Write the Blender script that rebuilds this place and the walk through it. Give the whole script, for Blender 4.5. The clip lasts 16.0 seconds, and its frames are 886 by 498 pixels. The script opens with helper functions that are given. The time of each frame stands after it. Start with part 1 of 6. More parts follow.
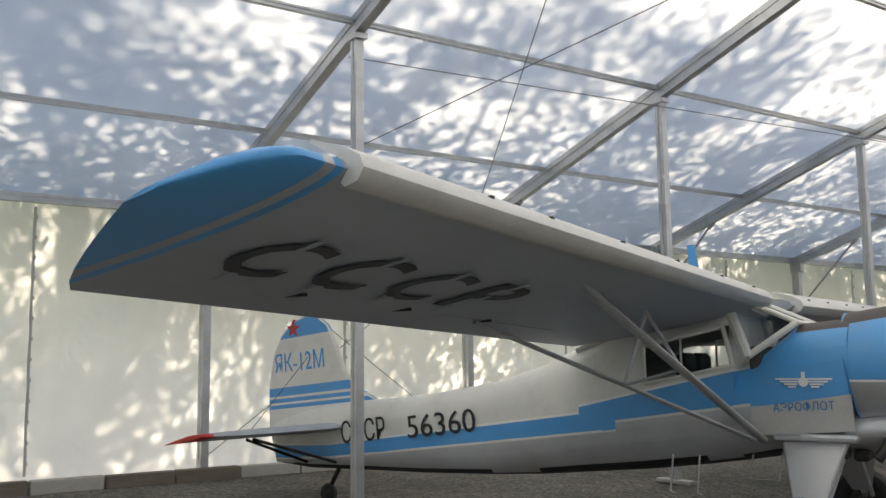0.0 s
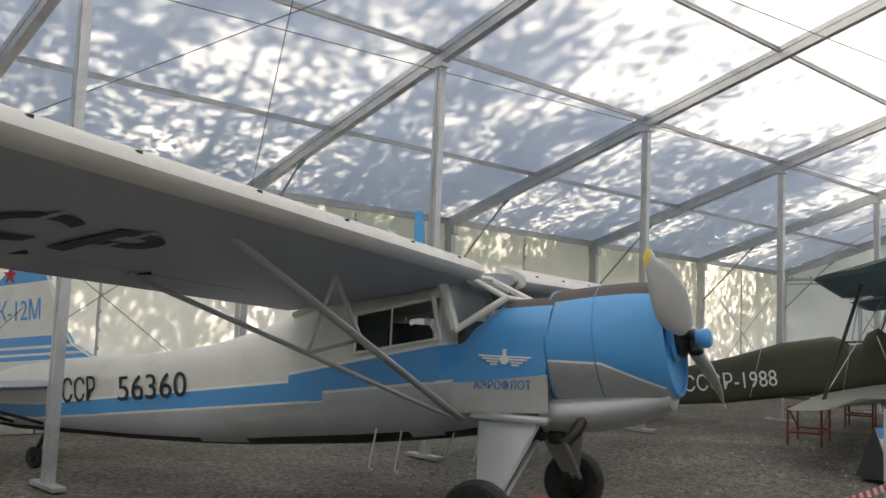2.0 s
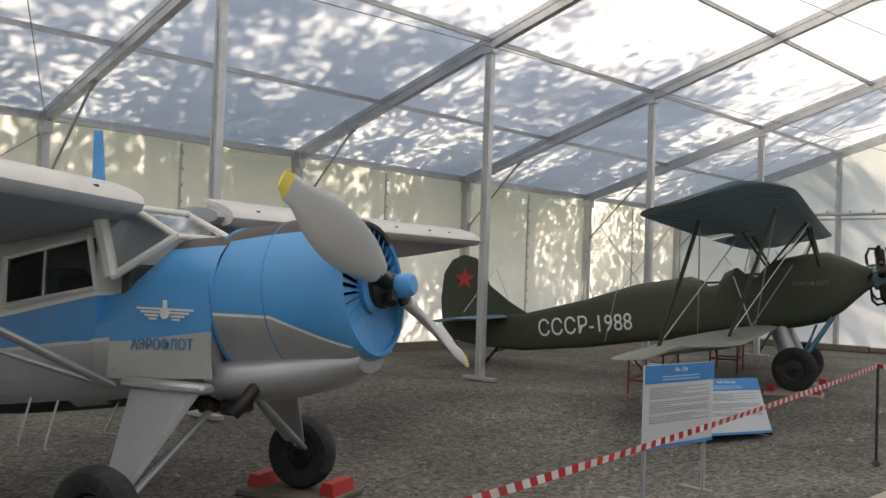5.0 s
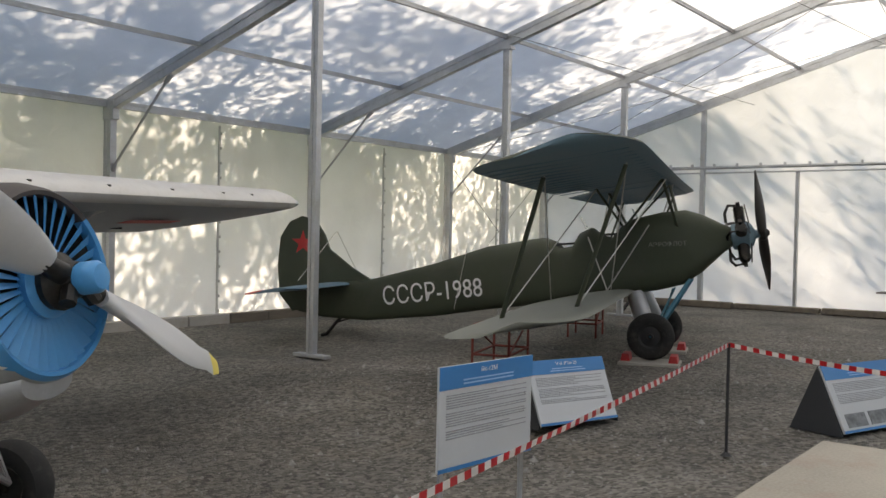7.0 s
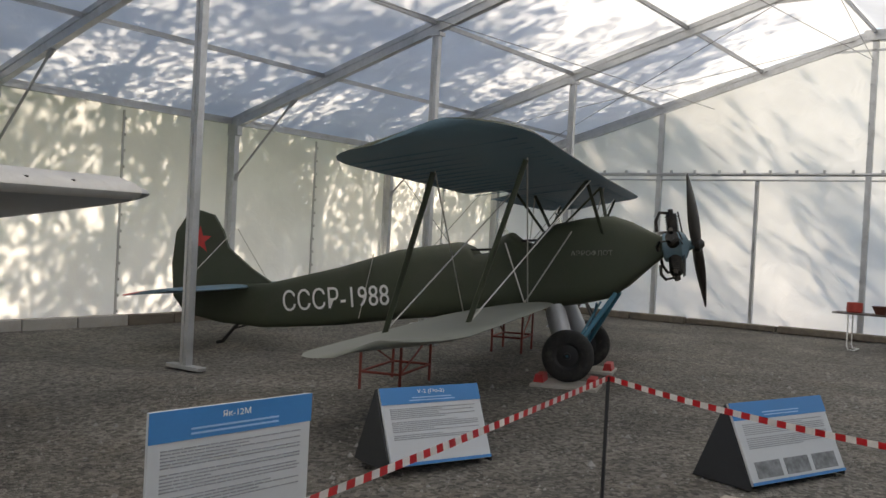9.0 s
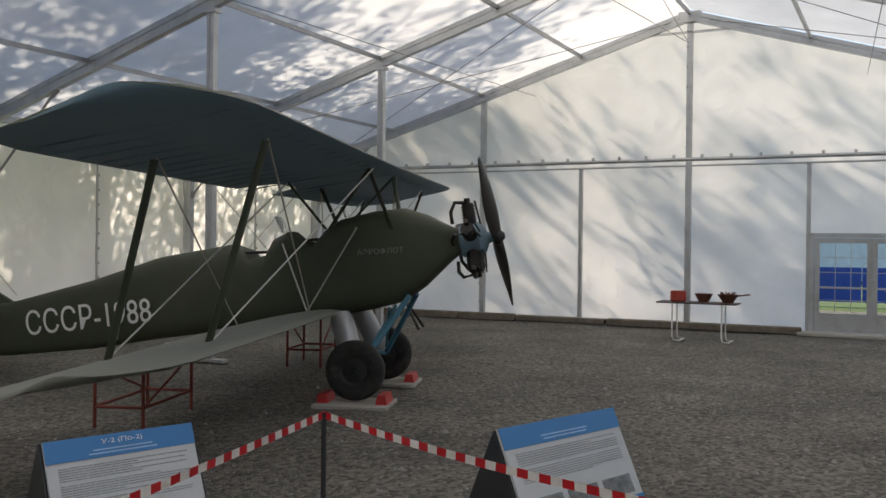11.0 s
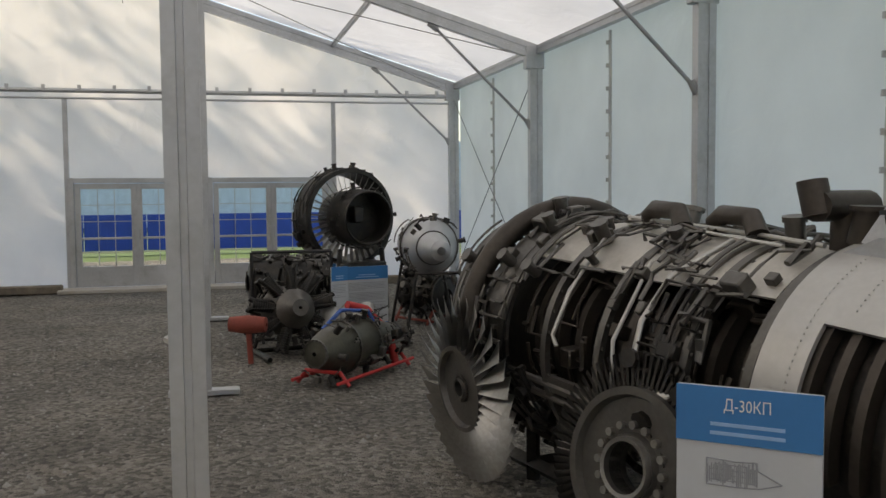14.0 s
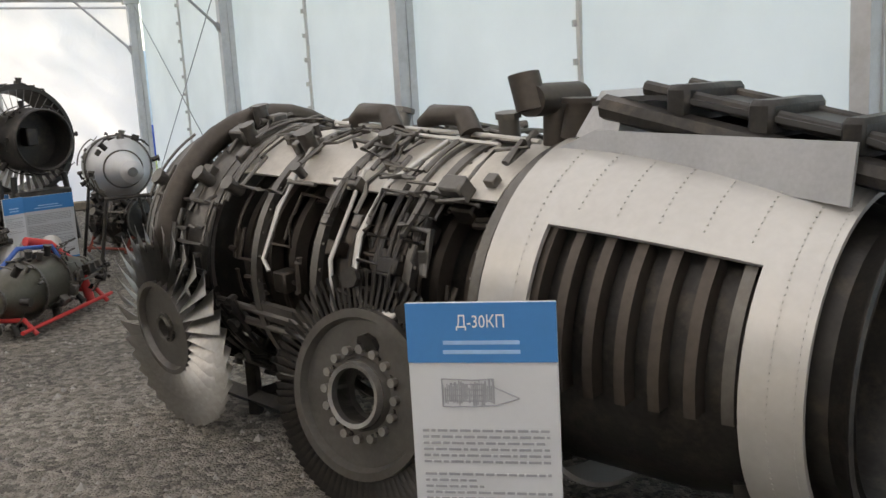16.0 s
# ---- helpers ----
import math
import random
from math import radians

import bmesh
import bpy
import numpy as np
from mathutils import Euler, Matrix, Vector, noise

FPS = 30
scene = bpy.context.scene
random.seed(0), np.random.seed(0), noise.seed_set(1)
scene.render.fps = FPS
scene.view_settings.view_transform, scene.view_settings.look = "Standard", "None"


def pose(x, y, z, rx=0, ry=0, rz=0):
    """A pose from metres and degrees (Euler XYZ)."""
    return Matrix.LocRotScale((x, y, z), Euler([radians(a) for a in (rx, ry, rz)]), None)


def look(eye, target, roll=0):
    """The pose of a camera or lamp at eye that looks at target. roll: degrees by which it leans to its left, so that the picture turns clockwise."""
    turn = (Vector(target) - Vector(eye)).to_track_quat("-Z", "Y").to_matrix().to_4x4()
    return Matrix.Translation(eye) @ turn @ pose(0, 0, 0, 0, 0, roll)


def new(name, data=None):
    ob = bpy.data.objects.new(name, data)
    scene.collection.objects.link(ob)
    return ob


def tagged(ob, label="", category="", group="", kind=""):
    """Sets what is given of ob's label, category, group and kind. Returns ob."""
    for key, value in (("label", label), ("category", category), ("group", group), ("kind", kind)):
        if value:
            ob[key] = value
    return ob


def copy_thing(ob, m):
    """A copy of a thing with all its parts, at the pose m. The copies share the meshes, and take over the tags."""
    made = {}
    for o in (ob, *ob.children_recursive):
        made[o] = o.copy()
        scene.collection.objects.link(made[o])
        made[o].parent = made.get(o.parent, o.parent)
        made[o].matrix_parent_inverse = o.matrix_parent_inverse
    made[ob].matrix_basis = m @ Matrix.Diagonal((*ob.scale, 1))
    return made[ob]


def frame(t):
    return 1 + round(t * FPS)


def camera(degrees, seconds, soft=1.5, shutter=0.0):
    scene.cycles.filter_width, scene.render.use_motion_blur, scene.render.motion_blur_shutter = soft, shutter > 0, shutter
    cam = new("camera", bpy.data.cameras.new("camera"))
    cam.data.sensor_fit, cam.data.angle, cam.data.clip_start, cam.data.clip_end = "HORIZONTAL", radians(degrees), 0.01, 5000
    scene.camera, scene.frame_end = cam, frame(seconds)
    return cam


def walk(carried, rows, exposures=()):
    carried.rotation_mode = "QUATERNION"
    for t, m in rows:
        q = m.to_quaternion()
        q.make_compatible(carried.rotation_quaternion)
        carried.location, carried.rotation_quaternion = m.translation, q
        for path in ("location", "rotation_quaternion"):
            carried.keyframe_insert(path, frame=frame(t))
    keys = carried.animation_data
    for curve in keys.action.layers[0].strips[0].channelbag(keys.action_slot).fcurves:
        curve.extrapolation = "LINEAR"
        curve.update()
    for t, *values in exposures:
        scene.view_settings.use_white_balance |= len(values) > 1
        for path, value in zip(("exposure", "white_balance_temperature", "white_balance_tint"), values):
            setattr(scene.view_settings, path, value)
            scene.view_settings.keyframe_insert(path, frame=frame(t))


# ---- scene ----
cam = camera(51.3, 16.0)
PATH = [
    (0, (-29.924, -4.081, 1.519), (-28.819, -2.432, 1.766), -0.7),
    (0.5, (-29.594, -4.083, 1.515), (-28.357, -2.528, 1.741), 0.5),
    (1, (-29.248, -4.093, 1.512), (-27.916, -2.614, 1.711), -0.2),
    (1.5, (-28.907, -4.263, 1.526), (-27.594, -2.777, 1.785), 3.3),
    (2, (-28.548, -4.37, 1.51), (-27.19, -2.913, 1.695), 2.4),
    (2.5, (-28.154, -4.41, 1.542), (-26.771, -2.965, 1.571), 1.3),
    (3, (-27.806, -4.572, 1.54), (-26.421, -3.131, 1.603), 4.0),
    (3.5, (-27.394, -4.696, 1.523), (-25.933, -3.331, 1.553), 2.2),
    (4, (-26.973, -4.797, 1.532), (-25.526, -3.418, 1.599), 2.0),
    (6.5, (-24.92, -4.349, 1.798), (-23.419, -3.027, 1.799), 1.7),
    (7, (-24.476, -4.277, 1.805), (-22.866, -3.09, 1.772), 1.2),
    (7.5, (-24.02, -4.354, 1.811), (-22.45, -3.115, 1.828), 4.4),
    (8, (-23.592, -4.381, 1.792), (-22.018, -3.148, 1.764), 2.8),
    (10.5, (-21.257, -4.269, 1.912), (-19.525, -3.269, 1.933), 3.0),
    (11, (-20.824, -4.337, 1.827), (-19.036, -3.44, 1.814), 0.6),
    (11.5, (-20.347, -4.365, 1.878), (-18.468, -3.68, 1.873), -0.1),
    (12, (-19.974, -4.47, 1.877), (-18.032, -3.994, 1.898), 1.3),
    (12.5, (-19.523, -4.647, 1.811), (-17.538, -4.408, 1.792), 2.2),
    (13, (-19.138, -4.744, 1.819), (-17.142, -4.852, 1.764), 1.4),
    (13.5, (-18.769, -4.916, 1.791), (-16.802, -5.265, 1.691), 0.4),
    (14, (-18.468, -5.094, 1.806), (-16.532, -5.58, 1.682), -0.5),
    (14.5, (-18.049, -5.246, 1.783), (-16.178, -5.938, 1.634), -1.2),
    (15, (-17.88, -5.294, 1.771), (-16.149, -6.275, 1.569), -1.1),
    (15.5, (-17.867, -5.289, 1.767), (-16.256, -6.426, 1.435), -2.5),
    (16, (-18.048, -5.27, 1.8), (-16.375, -6.31, 1.457), -3.3),
]
walk(cam, [(t, look(eye, target, roll)) for t, eye, target, roll in PATH],
     exposures=[(0, 1.2, 7600, 12), (4, 1.2, 7750, 14), (8, 1.05, 7600, 14), (11.5, 0.6, 7500, 14), (12.5, 0.42, 7800, 14), (14.5, 0.9, 8100, 15), (15.5, 1.2, 8100, 16), (16, 1.7, 8100, 16)])

# ---- world and sun ----
SUN_EL, SUN_AZ = 38.0, 20.0   # degrees; azimuth measured from +Y towards +X
world = bpy.data.worlds.new("sky")
scene.world = world
world.use_nodes = True
_n = world.node_tree.nodes
_sky = _n.new("ShaderNodeTexSky")
_sky.sky_type = 'NISHITA'
_sky.sun_disc = False
_sky.sun_elevation = radians(SUN_EL)
_sky.sun_rotation = radians(SUN_AZ)
world.node_tree.links.new(_sky.outputs[0], _n["Background"].inputs[0])
_n["Background"].inputs[1].default_value = 0.15
sun = new("sun", bpy.data.lights.new("sun", 'SUN'))
sun.data.energy = 5.0
sun.data.angle = radians(0.7)
sun.data.color = (1.0, 0.93, 0.82)
_d = Vector((math.sin(radians(SUN_AZ)) * math.cos(radians(SUN_EL)), math.cos(radians(SUN_AZ)) * math.cos(radians(SUN_EL)), math.sin(radians(SUN_EL))))
sun.matrix_basis = Matrix.Translation(_d * 60) @ _d.to_track_quat("Z", "Y").to_matrix().to_4x4()


# ---- materials ----
def mat(name, color, rough=0.6, metal=0.0, var=0.15, scale=3.0, fine=40.0, bump=0.0, dirt=None, dirt_amount=0.0, stretch=(1, 1, 1), coat=0.0):
    """A worn surface: base colour varied at two scales, dirt in patches, fine relief."""
    m = bpy.data.materials.new(name)
    m.use_nodes = True
    n, l = m.node_tree.nodes, m.node_tree.links
    b = n["Principled BSDF"]
    tc = n.new("ShaderNodeTexCoord")
    mp = n.new("ShaderNodeMapping")
    mp.inputs["Scale"].default_value = stretch
    l.new(tc.outputs["Object"], mp.inputs[0])
    big, small = n.new("ShaderNodeTexNoise"), n.new("ShaderNodeTexNoise")
    big.inputs["Scale"].default_value, small.inputs["Scale"].default_value = scale, fine
    big.inputs["Detail"].default_value, small.inputs["Detail"].default_value = 4, 3
    l.new(mp.outputs[0], big.inputs[0])
    l.new(mp.outputs[0], small.inputs[0])
    add = n.new("ShaderNodeMath")
    add.operation = 'MULTIPLY_ADD'
    add.inputs[1].default_value = 0.5
    l.new(small.outputs[0], add.inputs[0])
    l.new(big.outputs[0], add.inputs[2])
    r = n.new("ShaderNodeMapRange")
    r.inputs[1].default_value, r.inputs[2].default_value = 0.45, 1.05
    r.inputs[3].default_value, r.inputs[4].default_value = 1 - var, 1 + var
    l.new(add.outputs[0], r.inputs[0])
    mul = n.new("ShaderNodeVectorMath")
    mul.operation = 'SCALE'
    mul.inputs[0].default_value = color
    l.new(r.outputs[0], mul.inputs["Scale"])
    out = mul.outputs[0]
    if dirt:
        dn = n.new("ShaderNodeTexNoise")
        dn.inputs["Scale"].default_value, dn.inputs["Detail"].default_value = scale * 1.7, 8
        dn.inputs["Roughness"].default_value = 0.7
        l.new(mp.outputs[0], dn.inputs[0])
        dr = n.new("ShaderNodeMapRange")
        dr.inputs[1].default_value, dr.inputs[2].default_value, dr.inputs[4].default_value = 0.5, 0.72, dirt_amount
        l.new(dn.outputs[0], dr.inputs[0])
        mx = n.new("ShaderNodeMix")
        mx.data_type = 'RGBA'
        l.new(dr.outputs[0], mx.inputs[0])
        l.new(out, mx.inputs[6])
        mx.inputs[7].default_value = (*dirt, 1)
        out = mx.outputs[2]
    l.new(out, b.inputs["Base Color"])
    b.inputs["Metallic"].default_value = metal
    b.inputs["Coat Weight"].default_value = coat
    rr = n.new("ShaderNodeMapRange")
    rr.inputs[3].default_value, rr.inputs[4].default_value = max(0.05, rough - 0.12), min(1, rough + 0.12)
    l.new(big.outputs[0], rr.inputs[0])
    l.new(rr.outputs[0], b.inputs["Roughness"])
    if bump:
        bp = n.new("ShaderNodeBump")
        bp.inputs["Strength"].default_value, bp.inputs["Distance"].default_value = min(1, bump), 0.01
        l.new(add.outputs[0], bp.inputs["Height"])
        l.new(bp.outputs[0], b.inputs["Normal"])
    return m


def fabric(name, color, trans):
    """Translucent tent cloth with faint stains and slack folds."""
    m = bpy.data.materials.new(name)
    m.use_nodes = True
    n, l = m.node_tree.nodes, m.node_tree.links
    n.remove(n["Principled BSDF"])
    tc = n.new("ShaderNodeTexCoord")
    a, b2 = n.new("ShaderNodeTexNoise"), n.new("ShaderNodeTexNoise")
    a.inputs["Scale"].default_value, a.inputs["Detail"].default_value = 0.7, 6
    b2.inputs["Scale"].default_value, b2.inputs["Detail"].default_value = 2.2, 3
    b2.inputs["Distortion"].default_value = 0.8
    l.new(tc.outputs["Object"], a.inputs[0])
    l.new(tc.outputs["Object"], b2.inputs[0])
    cr = n.new("ShaderNodeMapRange")
    cr.inputs[1].default_value, cr.inputs[2].default_value = 0.3, 0.7
    cr.inputs[3].default_value, cr.inputs[4].default_value = 0.9, 1.04
    l.new(a.outputs[0], cr.inputs[0])
    sc = n.new("ShaderNodeVectorMath")
    sc.operation = 'SCALE'
    sc.inputs[0].default_value = color
    l.new(cr.outputs[0], sc.inputs["Scale"])
    bp = n.new("ShaderNodeBump")
    bp.inputs["Strength"].default_value, bp.inputs["Distance"].default_value = 0.35, 0.05
    l.new(b2.outputs[0], bp.inputs["Height"])
    d, t, mx = n.new("ShaderNodeBsdfDiffuse"), n.new("ShaderNodeBsdfTranslucent"), n.new("ShaderNodeMixShader")
    for s in (d, t):
        l.new(sc.outputs[0], s.inputs["Color"])
        l.new(bp.outputs[0], s.inputs["Normal"])
    mx.inputs[0].default_value = trans
    l.new(d.outputs[0], mx.inputs[1])
    l.new(t.outputs[0], mx.inputs[2])
    l.new(mx.outputs[0], n["Material Output"].inputs[0])
    return m


def gravel_mat():
    m = mat("gravel", (0.18, 0.167, 0.146), 0.95, var=0.5, scale=0.6, fine=9, dirt=(0.205, 0.18, 0.145), dirt_amount=0.8)
    n, l = m.node_tree.nodes, m.node_tree.links
    tc = n.new("ShaderNodeTexCoord")
    v, w = n.new("ShaderNodeTexVoronoi"), n.new("ShaderNodeTexVoronoi")
    v.inputs["Scale"].default_value, w.inputs["Scale"].default_value = 28, 60
    l.new(tc.outputs["Object"], v.inputs[0])
    l.new(tc.outputs["Object"], w.inputs[0])
    add = n.new("ShaderNodeMath")
    l.new(v.outputs[0], add.inputs[0])
    l.new(w.outputs[0], add.inputs[1])
    bp = n.new("ShaderNodeBump")
    bp.invert = True
    bp.inputs["Strength"].default_value, bp.inputs["Distance"].default_value = 0.9, 0.03
    l.new(add.outputs[0], bp.inputs["Height"])
    b = n["Principled BSDF"]
    l.new(bp.outputs[0], b.inputs["Normal"])
    old = b.inputs["Base Color"].links[0].from_socket
    hsv = n.new("ShaderNodeSeparateColor")
    l.new(v.outputs["Color"], hsv.inputs[0])
    r = n.new("ShaderNodeMapRange")
    r.inputs[3].default_value, r.inputs[4].default_value = 0.45, 1.5
    l.new(hsv.outputs[0], r.inputs[0])
    sc = n.new("ShaderNodeVectorMath")
    sc.operation = 'SCALE'
    l.new(old, sc.inputs[0])
    l.new(r.outputs[0], sc.inputs["Scale"])
    l.new(sc.outputs[0], b.inputs["Base Color"])
    return m


def glass_mat(name, tint=(0.9, 0.95, 0.95), rough=0.02):
    m = bpy.data.materials.new(name)
    m.use_nodes = True
    b = m.node_tree.nodes["Principled BSDF"]
    b.inputs["Base Color"].default_value = (*tint, 1)
    b.inputs["Transmission Weight"].default_value = 1
    b.inputs["Roughness"].default_value = rough
    b.inputs["IOR"].default_value = 1.1
    return m


WALL_CLOTH = fabric("wall_cloth", (0.89, 0.895, 0.885), 0.62)
ROOF_CLOTH = fabric("roof_cloth", (0.8, 0.84, 0.87), 0.5)
ALU = mat("dull_aluminium", (0.5, 0.51, 0.52), 0.45, 0.75, var=0.12, scale=2, fine=25, dirt=(0.28, 0.27, 0.25), dirt_amount=0.4)
STEEL = mat("galvanised_steel", (0.42, 0.43, 0.44), 0.5, 0.6, var=0.15, scale=4, fine=60)
CABLE = mat("cable", (0.25, 0.25, 0.25), 0.5, 0.5)
GRAVEL = gravel_mat()
CONCRETE = mat("concrete", (0.42, 0.4, 0.36), 0.9, var=0.2, scale=1.2, fine=50, bump=0.4, dirt=(0.3, 0.26, 0.2), dirt_amount=0.6)
OLDWOOD = mat("weathered_timber", (0.16, 0.135, 0.105), 0.85, var=0.35, scale=1.5, fine=20, bump=0.5, stretch=(0.3, 3, 3), dirt=(0.09, 0.08, 0.07), dirt_amount=0.6)
BLUE = mat("sky_blue_paint", (0.055, 0.3, 0.62), 0.38, var=0.08, scale=1.5, fine=60, dirt=(0.12, 0.27, 0.42), dirt_amount=0.35)
BLUE2 = mat("deep_blue_paint", (0.03, 0.2, 0.45), 0.4, var=0.08, scale=2, fine=60)
CREAM = mat("ivory_paint", (0.68, 0.67, 0.62), 0.42, var=0.07, scale=1.2, fine=50, dirt=(0.5, 0.48, 0.42), dirt_amount=0.5)
SILVER = mat("silver_paint", (0.45, 0.46, 0.47), 0.42, 0.45, var=0.08, scale=1.4, fine=50, dirt=(0.33, 0.32, 0.31), dirt_amount=0.5)
WINGGREY = mat("wing_grey_paint", (0.34, 0.37, 0.41), 0.5, 0.1, var=0.08, scale=1.2, fine=60, dirt=(0.26, 0.27, 0.29), dirt_amount=0.4)
ANTIGLARE = mat("antiglare_paint", (0.07, 0.06, 0.058), 0.7, var=0.2, scale=3)
FADED = mat("faded_black_paint", (0.05, 0.05, 0.055), 0.6, var=0.3, scale=3, dirt=(0.12, 0.12, 0.13), dirt_amount=0.5)
BLACK = mat("black_paint", (0.02, 0.02, 0.022), 0.55, var=0.2)
RUBBER = mat("tyre_rubber", (0.022, 0.022, 0.022), 0.85, var=0.3, scale=5, fine=60, dirt=(0.08, 0.075, 0.07), dirt_amount=0.7)
GREEN = mat("olive_dope", (0.045, 0.055, 0.032), 0.6, var=0.15, scale=1.5, fine=40, dirt=(0.065, 0.065, 0.05), dirt_amount=0.5)
TEALGREY = mat("blue_grey_dope", (0.12, 0.2, 0.25), 0.55, var=0.12, scale=1.5, fine=40, dirt=(0.16, 0.2, 0.22), dirt_amount=0.5)
PALEGREY = mat("pale_grey_dope", (0.22, 0.23, 0.2), 0.6, var=0.1, scale=1.5, fine=40, dirt=(0.25, 0.25, 0.2), dirt_amount=0.6)
RED = mat("red_paint", (0.5, 0.03, 0.03), 0.5, var=0.15, dirt=(0.25, 0.05, 0.04), dirt_amount=0.5)
RUST = mat("red_oxide_paint", (0.22, 0.045, 0.03), 0.7, var=0.25, scale=4)
WHITE = mat("white_paint", (0.78, 0.78, 0.76), 0.5, var=0.05, dirt=(0.6, 0.58, 0.52), dirt_amount=0.4)
YELLOW = mat("yellow_paint", (0.75, 0.6, 0.12), 0.5, var=0.1)
PAPER = mat("sign_print", (0.54, 0.56, 0.58), 0.4, var=0.04)
SIGNBLUE = mat("sign_blue", (0.03, 0.2, 0.48), 0.4, var=0.05)
INK = mat("print_ink", (0.3, 0.31, 0.33), 0.6)
DARKMETAL = mat("oily_dark_metal", (0.042, 0.04, 0.038), 0.45, 0.7, var=0.4, scale=4, fine=40, dirt=(0.12, 0.1, 0.08), dirt_amount=0.6, bump=0.3)
MIDMETAL = mat("worn_engine_metal", (0.135, 0.128, 0.118), 0.42, 0.75, var=0.25, scale=4, fine=40, dirt=(0.12, 0.105, 0.09), dirt_amount=0.7, bump=0.2)
BRIGHT = mat("bare_metal_sheet", (0.5, 0.49, 0.465), 0.42, 0.55, var=0.1, scale=1.5, fine=30, dirt=(0.42, 0.4, 0.36), dirt_amount=0.5)
BROWNMETAL = mat("heat_stained_metal", (0.075, 0.064, 0.055), 0.5, 0.7, var=0.3, scale=3, fine=30)
BLADE = mat("blade_metal", (0.36, 0.35, 0.33), 0.38, 0.85, var=0.2, scale=5, fine=40, dirt=(0.2, 0.18, 0.16), dirt_amount=0.5)
GLASS = glass_mat("clear_glass")
SMOKED = glass_mat("canopy_plexiglass", (0.75, 0.77, 0.78), 0.04)
INTERIOR = mat("cockpit_trim", (0.06, 0.058, 0.055), 0.8, var=0.2)


# ---- mesh helpers ----
I4 = Matrix.Identity(4)


def box(bm, c, s, m=I4, mi=0, bev=0.0):
    vs = bmesh.ops.create_cube(bm, size=1.0, matrix=m @ Matrix.Translation(c) @ Matrix.Diagonal((*s, 1)))["verts"]
    fs = {f for v in vs for f in v.link_faces}
    for f in fs:
        f.material_index = mi
    if bev:
        es = list({e for v in vs for e in v.link_edges})
        for f in bmesh.ops.bevel(bm, geom=es, offset=bev, segments=1, affect='EDGES')["faces"]:
            f.material_index = mi


def axis_to(p, q):
    p, q = Vector(p), Vector(q)
    return Matrix.Translation(p) @ (q - p).to_track_quat("Z", "Y").to_matrix().to_4x4(), (q - p).length


def ring(bm, m, r, seg, z=0.0, ry=None, ph=0.0):
    ry = r if ry is None else ry
    return [bm.verts.new(m @ Vector((r * math.cos(ph + 2 * math.pi * i / seg), ry * math.sin(ph + 2 * math.pi * i / seg), z))) for i in range(seg)]


def skin(bm, rings, mi=0, closed=True, caps=(False, False), pick=None):
    for k in range(len(rings) - 1):
        a, b = rings[k], rings[k + 1]
        n = len(a)
        for i in range(n if closed else n - 1):
            j = (i + 1) % n
            f = bm.faces.new((a[i], a[j], b[j], b[i]))
            f.material_index = pick(k, i) if pick else mi
    if caps[0]:
        bm.faces.new(list(reversed(rings[0]))).material_index = mi
    if caps[1]:
        bm.faces.new(rings[-1]).material_index = mi


def rod(bm, p, q, r, seg=8, r2=None, mi=0, flat=1.0, ref=None):
    m, ln = axis_to(p, q)
    a, b = ring(bm, m, r, seg, 0, r * flat), ring(bm, m, r if r2 is None else r2, seg, ln, (r if r2 is None else r2) * flat)
    skin(bm, [a, b], mi, caps=(True, True))


def lathe(bm, prof, m, seg=32, mi=0, pick=None):
    """prof: (radius, height) pairs, turned about the local z of m."""
    skin(bm, [ring(bm, m, max(r, 0.0005), seg, z) for r, z in prof], mi, pick=pick)


def pipe(bm, pts, r, seg=6, mi=0):
    pts = [Vector(p) for p in pts]
    rings = []
    for i, p in enumerate(pts):
        d = (pts[min(i + 1, len(pts) - 1)] - pts[max(i - 1, 0)])
        m = Matrix.Translation(p) @ d.to_track_quat("Z", "Y").to_matrix().to_4x4()
        rings.append(ring(bm, m, r, seg))
    for k in range(1, len(rings)):
        a, b = rings[k - 1], rings[k]
        sh = min(range(seg), key=lambda s: (b[s].co - a[0].co).length)
        rings[k] = b[sh:] + b[:sh]
    skin(bm, rings, mi, caps=(True, True))


def prism(bm, pts, thick, m=I4, mi=0):
    """A flat outline in local x, y given thickness along local z."""
    a = [bm.verts.new(m @ Vector((x, y, 0))) for x, y in pts]
    b = [bm.verts.new(m @ Vector((x, y, thick))) for x, y in pts]
    skin(bm, [a, b], mi, caps=(True, True))


def cut(bm, co, no):
    bmesh.ops.bisect_plane(bm, geom=bm.verts[:] + bm.edges[:] + bm.faces[:], plane_co=co, plane_no=no)


def obj(name, bm, mats, parent=None, smooth=40.0, recalc=True, m=None):
    if recalc:
        bmesh.ops.recalc_face_normals(bm, faces=bm.faces[:])
    me = bpy.data.meshes.new(name)
    bm.to_mesh(me)
    bm.free()
    for x in (mats if isinstance(mats, (list, tuple)) else [mats]):
        me.materials.append(x)
    if smooth:
        for p in me.polygons:
            p.use_smooth = True
        me.set_sharp_from_angle(angle=radians(smooth))
    ob = new(name, me)
    if name in ("rivet", "print_line", "hose", "accessory", "gearbox", "rib_line"):
        ob["kind"] = "stuff"
    if parent:
        ob.parent = parent
    if m is not None:
        ob.matrix_basis = m
    return ob


def empty(name, m, label, category, group=""):
    e = new(name)
    e.matrix_basis = m
    return tagged(e, label, category, group)


